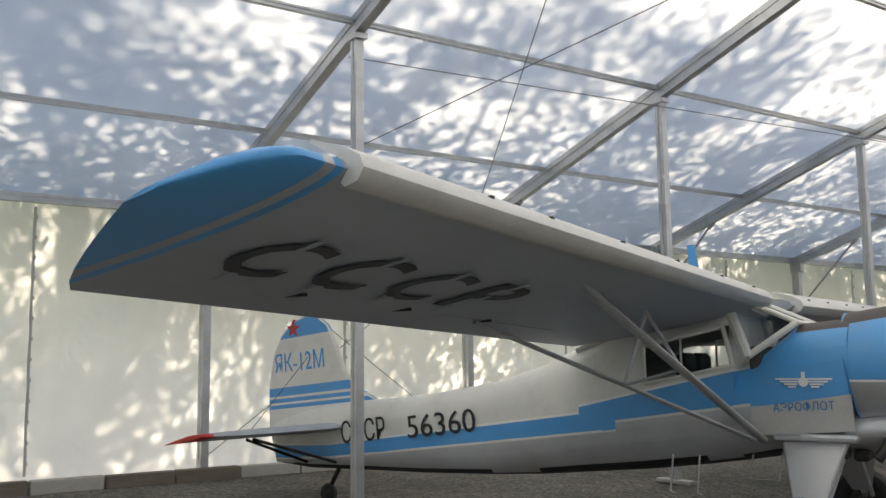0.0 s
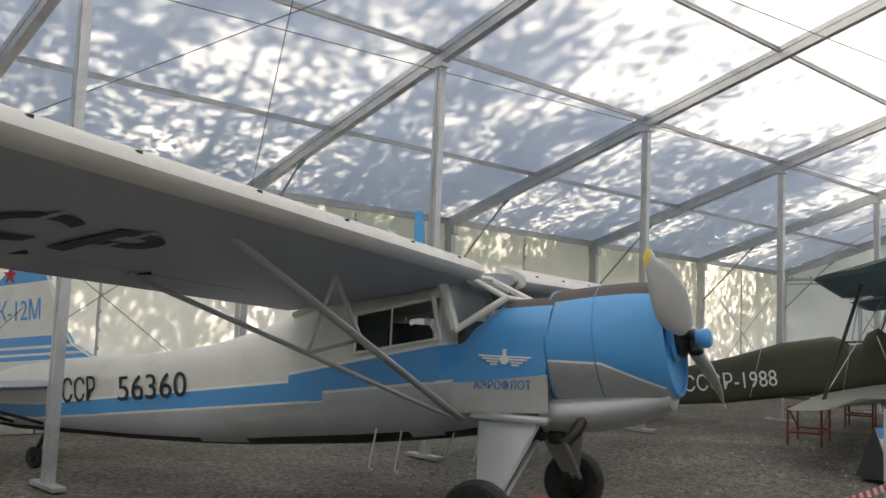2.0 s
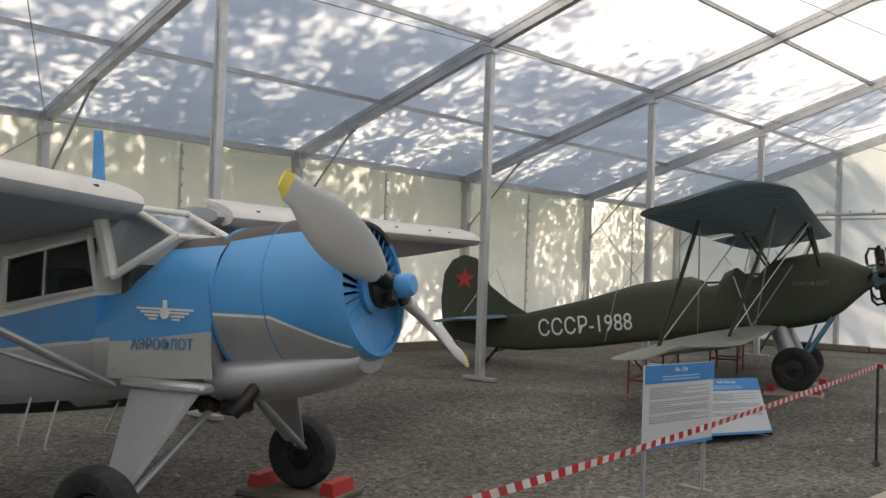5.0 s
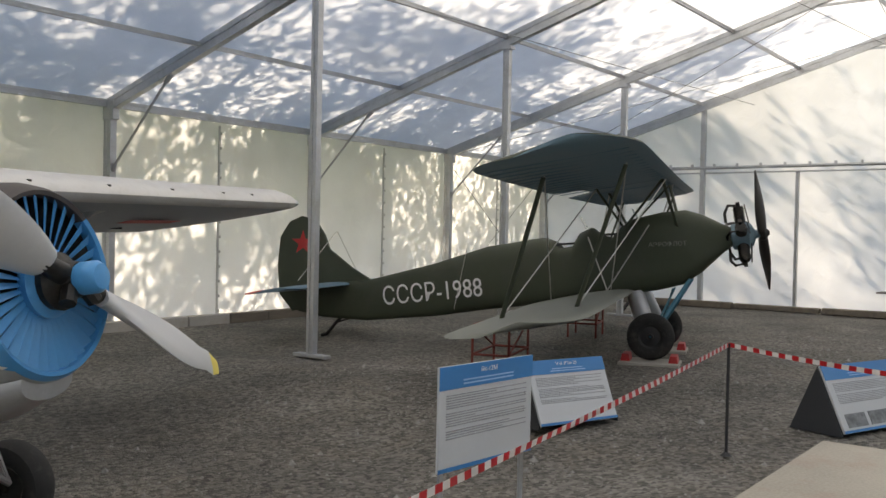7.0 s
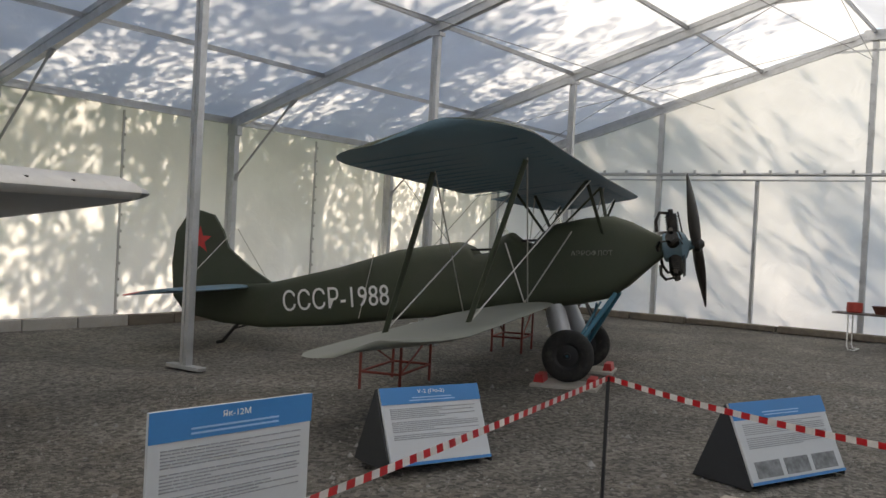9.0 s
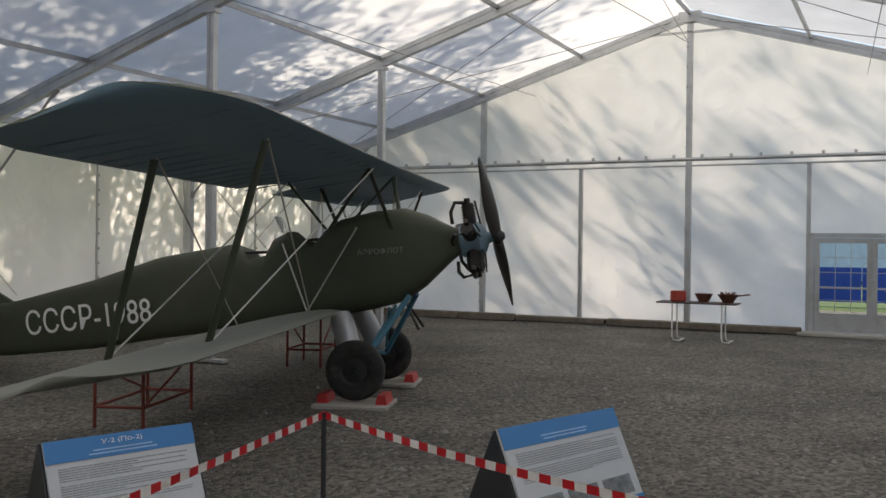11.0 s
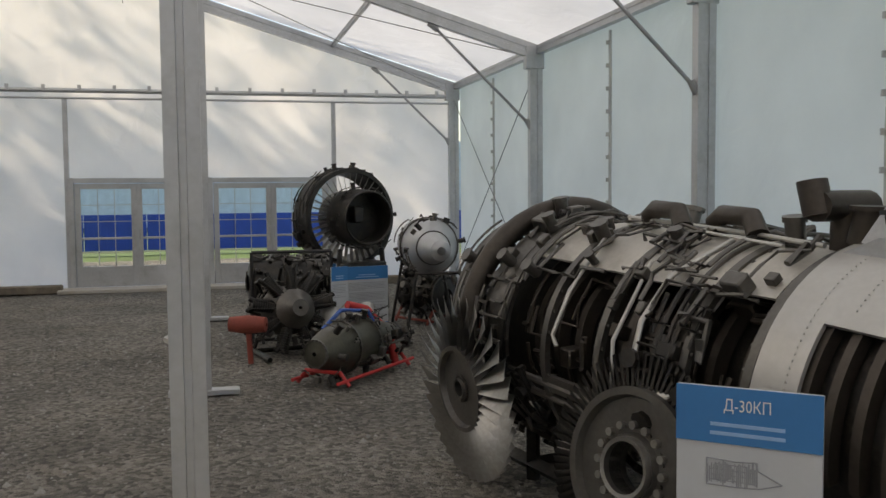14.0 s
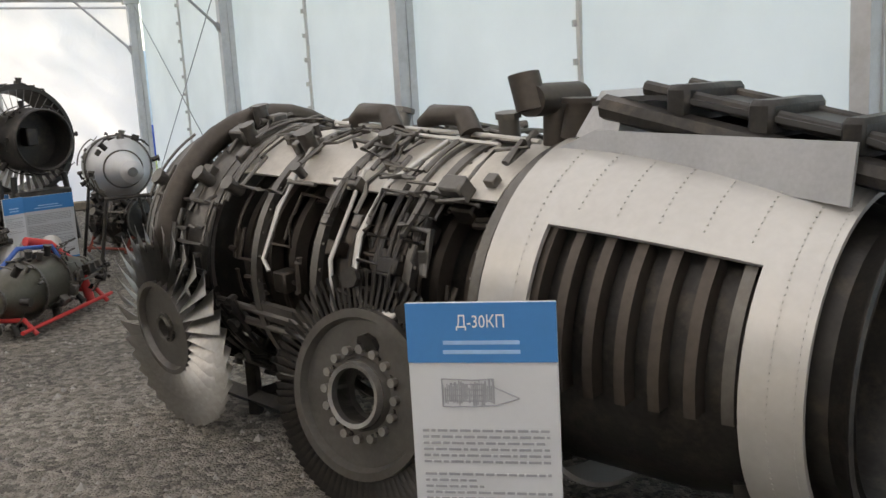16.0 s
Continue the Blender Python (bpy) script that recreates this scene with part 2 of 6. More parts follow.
def words(name, text, size, material, m, parent=None, width=None, thick=0.002, heavy=0.0):
    """Lettering as a mesh; local x along the line, local z out of the surface."""
    c = bpy.data.curves.new(name, 'FONT')
    c.body, c.size, c.extrude, c.align_x, c.align_y = text, size, thick, 'CENTER', 'CENTER'
    c.resolution_u = 3
    c.offset = heavy
    tmp = bpy.data.objects.new(name, c)
    me = bpy.data.meshes.new_from_object(tmp)
    bpy.data.objects.remove(tmp)
    xs = [v.co.x for v in me.vertices]
    if width:
        k = width / (max(xs) - min(xs))
        for v in me.vertices:
            v.co.x *= k
    me.materials.clear()
    me.materials.append(material)
    ob = new(name, me)
    ob.parent = parent
    ob.matrix_basis = m
    return ob


# ---- the tent: 20 m wide, frames every 5 m, gable at x = 0 ----
XB, EAVE, SLOPE = -40.0, 3.9, 0.302      # back end, height of the rafters' axis at the eave, slope


def roof_z(y):
    return EAVE + (10 - abs(y)) * SLOPE


def ground_z(x, y=0.0):
    """The gravel north of the walkway lies a little lower towards the back of the tent."""
    u = min(1.0, max(0.0, (-15.5 - x) / 3.5))
    w = min(1.0, max(0.0, (y + 2.1) / 1.6))
    return -0.16 * u * u * (3 - 2 * u) * w * w * (3 - 2 * w)


def build_floor():
    bm = bmesh.new()
    nx, ny = 120, 80
    def gx(i):
        return -46 + 54 * i / nx
    vs = [[bm.verts.new((gx(i), -14 + 28 * j / ny, 0)) for j in range(ny + 1)] for i in range(nx + 1)]
    for row in vs:
        for v in row:
            v.co.z = 0.03 * noise.noise((v.co.x * 0.5, v.co.y * 0.5, 0)) + 0.012 * noise.noise((v.co.x * 2.1, v.co.y * 2.1, 3)) - 0.015 + ground_z(v.co.x, v.co.y)
    for i in range(nx):
        for j in range(ny):
            bm.faces.new((vs[i][j], vs[i + 1][j], vs[i + 1][j + 1], vs[i][j + 1]))
    tagged(obj("floor", bm, GRAVEL), "trodden grey gravel floor with sandy patches", "floor", kind="structure")
    bm = bmesh.new()
    a = [bm.verts.new(p) for p in ((-600, -600, -0.24), (600, -600, -0.24), (600, 600, -0.24), (-600, 600, -0.24))]
    bm.faces.new(a)
    tagged(obj("ground", bm, mat("grass_ground", (0.07, 0.12, 0.035), 0.95, var=0.4, scale=0.3, fine=8)), "rough green grass around the tent", "ground", kind="structure")


def cloth_sheet(bm, p0, u, v, nu, nv, slack, holes=()):
    """A sheet of cloth spanned by u and v from p0, bellied and creased."""
    p0, u, v = Vector(p0), Vector(u), Vector(v)
    nrm = u.cross(v).normalized()
    g = [[None] * (nv + 1) for _ in range(nu + 1)]
    for i in range(nu + 1):
        for j in range(nv + 1):
            s, t = i / nu, j / nv
            p = p0 + u * s + v * t
            w = math.sin(math.pi * s) ** 0.7 * math.sin(math.pi * t) ** 0.7 if 0 < s < 1 and 0 < t < 1 else 0
            p += nrm * slack * w * (0.6 + 1.2 * noise.noise((p.x * 0.9, p.y * 0.9, p.z * 0.5)) + 0.35 * noise.noise((p.x * 3, p.y * 3, p.z * 0.8)))
            g[i][j] = bm.verts.new(p)
    for i in range(nu):
        for j in range(nv):
            bm.faces.new((g[i][j], g[i + 1][j], g[i + 1][j + 1], g[i][j + 1]))


def build_cloth():
    for side, nm in ((1, "wall_north"), (-1, "wall_south")):
        bm = bmesh.new()
        x = XB
        while x < -0.01:
            cloth_sheet(bm, (x, side * 10.12, -0.2), (2.5, 0, 0), (0, 0, EAVE + 0.32), 14, 16, 0.05 * side)
            x += 2.5
        tagged(obj(nm, bm, WALL_CLOTH, smooth=80), "white translucent tent cloth laced in panels", "tent wall", kind="structure")
        bm = bmesh.new()
        x = XB
        while x < -0.01:
            for k in range(4):
                y0, y1 = side * (10.1 - 2.525 * k), side * (10.1 - 2.525 * (k + 1))
                z0, z1 = roof_z(abs(y0)) + 0.16, roof_z(abs(y1)) + 0.16
                cloth_sheet(bm, (x, y0, z0), (5, 0, 0), (0, y1 - y0, z1 - z0), 10, 6, -0.06 * side)
            x += 5
        tagged(obj("ceiling", bm, ROOF_CLOTH, smooth=80), "white translucent tent roof dappled by tree shade", "tent roof", kind="structure")
    # gable, with the two doorways left open, and the closed back
    bm = bmesh.new()
    ys = [-10.1, -7.5, -5.0, -2.5, 0.0, 2.5, 5.0, 7.5, 10.1]
    for a, b in zip(ys, ys[1:]):
        low = 2.12 if a in (-5.0, -7.5) else 0.0
        cloth_sheet(bm, (0.1, a, low), (0, b - a, 0), (0, 0, 3.72 - low), 10, 14, 0.05)
    for a, b in zip(ys[::2], ys[2::2]):
        p = [bm.verts.new((0.1, y, z)) for y, z in ((a, 3.72), (b, 3.72), (b, roof_z(b) + 0.15), (a, roof_z(a) + 0.15))]
        f = bm.faces.new(p)
    bmesh.ops.subdivide_edges(bm, edges=[e for e in bm.edges if e.calc_length() > 1.2], cuts=6, use_grid_fill=True)
    tagged(obj("wall_east", bm, WALL_CLOTH, smooth=80), "white translucent gable cloth in laced panels", "tent wall", kind="structure")
    bm = bmesh.new()
    p = [bm.verts.new((XB - 0.1, y, z)) for y, z in ((-10.1, 0), (10.1, 0), (10.1, roof_z(10) + 0.15), (0, roof_z(0) + 0.15), (-10.1, roof_z(10) + 0.15))]
    bm.faces.new(p)
    tagged(obj("wall_west", bm, WALL_CLOTH), "white translucent end cloth of the tent", "tent wall", kind="structure")


def profile(bm, p, q, w, h, up=(0, 0, 1), mi=0):
    """A boxed aluminium section with a groove down each broad face."""
    p, q, up = Vector(p), Vector(q), Vector(up)
    d = (q - p).normalized()
    s = d.cross(up).normalized()
    n = s.cross(d).normalized()
    o = [(-w / 2, -h / 2), (w / 2, -h / 2), (w / 2, -h * 0.12), (w / 2 - 0.012, -h * 0.1), (w / 2 - 0.012, h * 0.1), (w / 2, h * 0.12), (w / 2, h / 2),
         (-w / 2, h / 2), (-w / 2, h * 0.12), (-w / 2 + 0.012, h * 0.1), (-w / 2 + 0.012, -h * 0.1), (-w / 2, -h * 0.12)]
    rings = [[bm.verts.new(c + s * a + n * b) for a, b in o] for c in (p, q)]
    skin(bm, rings, mi, caps=(True, True))


def build_frame():
    xs = [XB + 5 * k for k in range(9)]
    for x in xs:
        xx = min(max(x, XB + 0.1), -0.07)
        bm = bmesh.new()
        for s in (1, -1):
            profile(bm, (xx, s * 10.05, roof_z(10.05)), (xx, 0, roof_z(0)), 0.12, 0.22)
            # knee plate where rafter meets column
            box(bm, (xx, s * 9.93, EAVE - 0.06), (0.135, 0.3, 0.36), mi=0, bev=0.01)
        box(bm, (xx, 0, roof_z(0) - 0.03), (0.135, 0.5, 0.26), bev=0.02)
        box(bm, (xx, 0, roof_z(0) - 0.36), (0.04, 2.5, 0.05))
        tagged(obj("rafter", bm, ALU, smooth=30), "grey aluminium tent rafter", "rafter", "tent rafters", "structure")
        for s in (1, -1):
            bm = bmesh.new()
            profile(bm, (xx, s * 9.95, ground_z(xx, s * 9.95)), (xx, s * 9.95, EAVE), 0.12, 0.2, up=(0, 1, 0))
            box(bm, (xx, s * 9.95, ground_z(xx, s * 9.95) + 0.02), (0.3, 0.34, 0.04))
            tagged(obj("column", bm, ALU, smooth=30), "grey aluminium wall column of the tent", "column", "tent columns", "structure")
            bm = bmesh.new()
            rod(bm, (xx, s * 9.85, 2.83), (xx, s * 8.35, roof_z(8.35) - 0.13), 0.022, 8)
            rod(bm, (xx, s * 9.87, 2.77), (xx, s * 9.8, 2.9), 0.04, 8)
            rod(bm, (xx, s * 8.42, roof_z(8.35) - 0.2), (xx, s * 8.28, roof_z(8.35) - 0.1), 0.04, 8)
            tagged(obj("knee_brace", bm, STEEL), "thin grey steel brace across the eave corner", "brace", "tent knee braces", "structure")
    for y in [-10, -7.5, -5, -2.5, 0, 2.5, 5, 7.5, 10]:
        bm = bmesh.new()
        big = abs(y) == 10
        for a, b in zip(xs, xs[1:]):
            profile(bm, (a + 0.07, y, roof_z(y) + 0.05), (b - 0.07, y, roof_z(y) + 0.05), 0.06 if not big else 0.1, 0.07 if not big else 0.13)
        tagged(obj("purlin", bm, ALU, smooth=30), "slim grey aluminium purlin between the rafters", "purlin", "tent purlins", "structure")
    # inner posts that carry the rafters at quarter width
    for s in (1, -1):
        for x in xs[:-1]:
            if x < -39:
                continue
            bm = bmesh.new()
            profile(bm, (x, s * 5, ground_z(x, s * 5) + 0.03), (x, s * 5, roof_z(5) - 0.1), 0.1, 0.13, up=(0, 1, 0))
            box(bm, (x, s * 5, ground_z(x, s * 5) + 0.03), (0.14, 0.62, 0.05), bev=0.006)
            box(bm, (x, s * 5, roof_z(5) - 0.14), (0.16, 0.22, 0.06))
            tagged(obj("tent_post", bm, ALU, smooth=30), "grey aluminium post with a steel foot", "post", "inner tent posts", "structure")
    # gable posts, half posts and rail
    for y in (-5, 0, 5):
        bm = bmesh.new()
        profile(bm, (-0.03, y, 0), (-0.03, y, roof_z(y) - 0.1), 0.12, 0.12, up=(1, 0, 0))
        for k in range(14):
            box(bm, (-0.1, y + 0.05, 0.4 + k * 0.45), (0.03, 0.03, 0.05))
        tagged(obj("gable_post", bm, ALU, smooth=30), "grey aluminium gable post", "post", "gable posts", "structure")
    for y in (-7.5, -2.5, 2.5, 7.5):
        bm = bmesh.new()
        profile(bm, (0, y, 0), (0, y, 3.6), 0.08, 0.1, up=(1, 0, 0))
        tagged(obj("gable_mullion", bm, ALU, smooth=30), "slim grey gable mullion below the rail", "post", "gable mullions", "structure")
    bm = bmesh.new()
    rod(bm, (-0.06, -9.9, 3.74), (-0.06, 9.9, 3.74), 0.045, 10)
    rod(bm, (-0.06, -9.9, 3.6), (-0.06, 9.9, 3.6), 0.022, 8)
    y = -9.6
    while y < 9.8:
        box(bm, (-0.1, y, 3.78), (0.05, 0.06, 0.12))
        y += 0.62
    tagged(obj("gable_rail", bm, ALU), "horizontal grey tube rail across the gable", "rail", kind="structure")
    # side wall half-bay mullions: laced seams with small toggles
    for s in (1, -1):
        for k in range(8):
            x = XB + 2.5 + 5 * k
            bm = bmesh.new()
            for j in range(40):
                z = 0.08 + j * 0.095
                box(bm, (x + 0.003 * math.sin(j * 0.7), s * 10.06, z), (0.035 + 0.004 * math.sin(j * 0.9), 0.03, 0.096))
            for j in range(13):
                box(bm, (x + 0.02, s * 10.03, 0.2 + j * 0.29), (0.02, 0.035, 0.05))
            tagged(obj("wall_seam", bm, mat("seam_cloth", (0.5, 0.5, 0.48), 0.8) if "seam_cloth" not in bpy.data.materials else bpy.data.materials["seam_cloth"]),
                   "laced cloth seam between wall panels", "seam", "laced wall seams", "structure")
    # wind bracing cables
    def cables(name, pairs):
        bm = bmesh.new()
        for p, q in pairs:
            rod(bm, p, q, 0.008, 5)
        tagged(obj(name, bm, CABLE), "thin steel wind-bracing cables", "cable", "bracing cables", "structure")
    for s in (1, -1):
        for x in (-25, -5):
            e = 0.06
            cables("bracing_cable", [((x, s * 9.9, roof_z(10) - e), (x + 5, s * 0.2, roof_z(0) - e)), ((x + 5, s * 9.9, roof_z(10) - e), (x, s * 0.2, roof_z(0) - e))])
            cables("bracing_cable", [((x, s * 9.98, 0.1), (x + 5, s * 9.98, 3.7)), ((x + 5, s * 9.98, 0.1), (x, s * 9.98, 3.7))])
    for s in (1, -1):
        cables("bracing_cable", [((-25, s * 5.2, 5.1), (-0.2, s * 3.6, 5.35)), ((-0.2, 0.0, 6.3), (-25, s * 2.4, 5.9))])


build_floor()
build_cloth()
build_frame()


# ---- outside: trees that shade the cloth, a blue fence and grass beyond the doors ----
BARK = mat("bark", (0.1, 0.075, 0.05), 0.9, var=0.3, bump=0.6)
LEAF = mat("foliage", (0.06, 0.11, 0.03), 0.7, var=0.4, scale=0.8)


def build_tree(x, y, h, seed):
    rng = random.Random(seed)
    base = empty("tree", pose(x, y, -0.06), "tall leafy tree standing beside the tent", "tree", "trees beside the tent")
    bm = bmesh.new()
    pts, p = [], Vector((0, 0, 0))
    for k in range(9):
        pts.append(p.copy())
        p += Vector((rng.uniform(-0.12, 0.12), rng.uniform(-0.12, 0.12), h / 9))
    for k in range(8):
        rod(bm, pts[k], pts[k + 1], 0.2 * (1 - k / 9.5), 8, 0.2 * (1 - (k + 1) / 9.5))
    tips = []
    for k in range(56):
        t = rng.uniform(0.26, 0.98)
        a = pts[min(8, int(t * 8))]
        ang, ln = rng.uniform(0, 6.28), rng.uniform(1.2, 3.6) * (1.15 - t * 0.6)
        b = a + Vector((math.cos(ang) * ln, math.sin(ang) * ln, rng.uniform(0.3, 1.3)))
        mid = (a + b) / 2 + Vector((0, 0, -0.15))
        rod(bm, a, mid, 0.05 * (1.2 - t), 5, 0.035 * (1.2 - t))
        rod(bm, mid, b, 0.035 * (1.2 - t), 5, 0.012)
        tips += [b, (mid + b) / 2]
        for j in range(3):
            c = b + Vector((rng.uniform(-0.8, 0.8), rng.uniform(-0.8, 0.8), rng.uniform(-0.2, 0.7)))
            rod(bm, b, c, 0.012, 4, 0.005)
            tips.append(c)
    obj("trunk", bm, BARK, base)
    verts, faces = [], []
    for tp in tips:
        for j in range(24):
            d = Vector((rng.gauss(0, 0.38), rng.gauss(0, 0.38), rng.gauss(0, 0.3)))
            c = tp + d
            u = Vector((rng.uniform(-1, 1), rng.uniform(-1, 1), rng.uniform(-0.6, 0.6))).normalized()
            v = u.cross(Vector((rng.uniform(-1, 1), rng.uniform(-1, 1), rng.uniform(-1, 1)))).normalized()
            s = rng.uniform(0.07, 0.15)
            n = len(verts)
            verts += [c - u * s, c + v * s * 0.5, c + u * s, c - v * s * 0.5]
            faces.append((n, n + 1, n + 2, n + 3))
    me = bpy.data.meshes.new("leaves")
    me.from_pydata([tuple(v) for v in verts], [], faces)
    me.materials.append(LEAF)
    lv = new("leaves", me)
    lv.parent = base
    tagged(lv, kind="stuff")
    return base


_protos = [build_tree(-31, 15.6, 18.0, 1), build_tree(-21.5, 15.4, 16.5, 2), build_tree(-13.2, 16.0, 19.0, 3)]
_rng = random.Random(5)
for _k, (_x, _y) in enumerate(((-35, 16.5), (-28.2, 16.6), (-25.0, 15.5), (-18.6, 16.4), (-16.2, 15.4), (-10.6, 15.5), (-8.0, 16.7), (-5.2, 15.5), (-2.6, 16.4), (0.6, 15.4), (2.6, 16.2),
                               (5.6, 10.2), (6.8, 12.5), (7.6, 8.6), (6.0, 5.8), (-23.4, 19.5), (-12, 20), (-33, 20), (-5, 19.5), (3.5, 19.5), (10.0, 13.5), (8.8, 11.0))):
    copy_thing(_protos[_k % 3], pose(_x, _y, -0.06, 0, 0, _rng.uniform(0, 360)) @ Matrix.Scale(_rng.uniform(0.9, 1.1), 4))


def build_outside():
    bm = bmesh.new()
    x = 14
    for k in range(-14, 15):
        box(bm, (x, k * 2.0, 0.53), (0.05, 1.97, 1.2))
        for j in range(10):
            box(bm, (x - 0.035, k * 2.0 - 0.9 + j * 0.2, 0.53), (0.03, 0.05, 1.2))
    tagged(obj("fence", bm, mat("fence_blue", (0.02, 0.09, 0.5), 0.5)), "bright blue corrugated sheet fence on the grass", "fence")
    # added backdrop: its pale blue stands in for bright sky above the fence
    bm = bmesh.new()
    box(bm, (40, -10, 2.4), (8, 90, 4.92))
    for k in range(45):
        box(bm, (35.97, -54 + k * 2.0, 2.4), (0.06, 0.12, 4.9))
    tagged(obj("shed", bm, mat("backdrop_sky_blue", (0.6, 0.7, 0.82), 0.8)), "added pale blue ribbed backdrop standing in for pale sky", "building")


build_outside()


# ---- doors in the gable ----
def build_doors(y0, idx):
    """A pair of glazed leaves between y0 and y0 + 2.42."""
    root = empty("door_%d" % idx, pose(-0.02, y0, 0), "grey aluminium double door with gridded glass panes", "door")
    root["kind"] = "structure"
    bm = bmesh.new()
    W = 2.42
    for y in (0.05, W - 0.05):
        box(bm, (0, y, 1.06), (0.12, 0.1, 2.12), bev=0.006)
    box(bm, (0, W / 2, 2.07), (0.12, W - 0.2, 0.09), bev=0.006)
    box(bm, (0, W / 2, 0.03), (0.14, W - 0.2, 0.06), bev=0.006)
    obj("frame", bm, ALU, root, 30)
    lw = (W - 0.22) / 2
    for k in range(2):
        a = 0.11 + k * lw
        bm = bmesh.new()
        for y in (a + 0.05, a + lw - 0.05):
            box(bm, (0, y, 1.04), (0.06, 0.1, 1.94), bev=0.005)
        for z, h in ((1.96, 0.1), (0.26, 0.38)):
            box(bm, (0, a + lw / 2, z), (0.058, lw - 0.2, h), bev=0.005)
        box(bm, (0, a + lw / 2, 0.98), (0.058, lw - 0.2, 0.04), bev=0.003)
        for j in (1, 2):
            box(bm, (0, a + 0.1 + j * (lw - 0.2) / 3, 1.18), (0.02, 0.014, 1.45))
        for z in (0.72, 1.3, 1.61):
            box(bm, (0, a + lw / 2, z), (0.021, lw - 0.2, 0.014))
        leaf = obj("leaf", bm, ALU, root, 30)
        bm = bmesh.new()
        box(bm, (0.012, a + lw / 2, 1.18), (0.006, lw - 0.2, 1.46))
        g = obj("pane", bm, GLASS, leaf, 0)
        g.visible_shadow = False
        bm = bmesh.new()
        hy = a + (lw - 0.05 if k == 0 else 0.05)
        rod(bm, (-0.08, hy, 0.95), (-0.08, hy, 1.15), 0.012)
        rod(bm, (-0.08, hy, 0.97), (-0.03, hy, 0.97), 0.01)
        rod(bm, (-0.08, hy, 1.13), (-0.03, hy, 1.13), 0.01)
        obj("handle", bm, STEEL, leaf)


build_doors(-4.94, 1)
build_doors(-7.46, 2)


def build_edges():
    rng = random.Random(3)
    # weathered sleepers along the gable foot
    y = -9.6
    while y < 9.6:
        if -7.6 < y < -2.6:
            y += 0.5
            continue
        ln = rng.uniform(1.4, 2.6)
        bm = bmesh.new()
        box(bm, (0, 0, 0.075), (0.22, ln - 0.04, 0.15 + rng.uniform(-0.02, 0.03)), bev=0.02)
        tagged(obj("timber_sleeper", bm, OLDWOOD, m=pose(-0.45 + rng.uniform(-0.1, 0.1), y + ln / 2, 0, 0, rng.uniform(-2, 2), rng.uniform(-3, 3))),
               "weathered dark timber sleeper on the gravel", "timber", "sleepers along the gable")
        y += ln
    x = -39
    while x < -1:
        bm = bmesh.new()
        box(bm, (0, 0, 0.07), (0.98, 0.16, 0.2 + rng.uniform(-0.02, 0.02)), bev=0.015)
        tagged(obj("kerb_block", bm, CONCRETE if rng.random() < 0.6 else OLDWOOD, m=pose(x, 9.72, ground_z(x), 0, 0, rng.uniform(-1.5, 1.5))),
               "weathered kerb block along the tent wall", "kerb", "kerb blocks along the wall")
        x += 1.0
    bm = bmesh.new()
    box(bm, (-0.35, -4.95, 0.03), (0.5, 5.2, 0.07), bev=0.01)
    tagged(obj("threshold", bm, CONCRETE), "low concrete threshold before the doors", "threshold", kind="structure")
    bm = bmesh.new()
    box(bm, (-26.0, -4.1, 0.0), (20.4, 3.9, 0.05), bev=0.01)
    tagged(obj("pavement", bm, mat("sandy_concrete", (0.45, 0.41, 0.34), 0.95, var=0.25, scale=0.7, fine=40, bump=0.5, dirt=(0.4, 0.26, 0.2), dirt_amount=0.6)),
           "sand-strewn pale concrete walkway", "pavement", kind="structure")
    # loose stones scattered on the gravel
    verts, faces = [], []
    for k in range(9000):
        x, y = rng.uniform(-25, -6), rng.uniform(-8, 4)
        if y < -2.0 and x < -15.7:
            continue
        s = rng.uniform(0.006, 0.02) * (1 + (rng.random() < 0.05) * 1.2)
        n, a = len(verts), rng.uniform(0, 6.28)
        c = [(math.cos(a + q * 1.5708) * s * rng.uniform(0.7, 1.2), math.sin(a + q * 1.5708) * s * rng.uniform(0.7, 1.2)) for q in range(4)]
        z = 0.03 * noise.noise((x * 0.5, y * 0.5, 0)) + 0.012 * noise.noise((x * 2.1, y * 2.1, 3)) - 0.017 + ground_z(x, y)
        verts += [(x + u, y + v, z) for u, v in c] + [(x, y, z + s * rng.uniform(0.7, 1.2))]
        faces += [(n, n + 1, n + 4), (n + 1, n + 2, n + 4), (n + 2, n + 3, n + 4), (n + 3, n, n + 4)]
    me = bpy.data.meshes.new("loose_stones")
    me.from_pydata(verts, [], faces)
    me.materials.append(mat("stone_chips", (0.3, 0.29, 0.27), 0.9, var=0.5, scale=9))
    tagged(new("loose_stones", me), "scattered pale stone chips on the gravel", "gravel", kind="stuff")


build_edges()


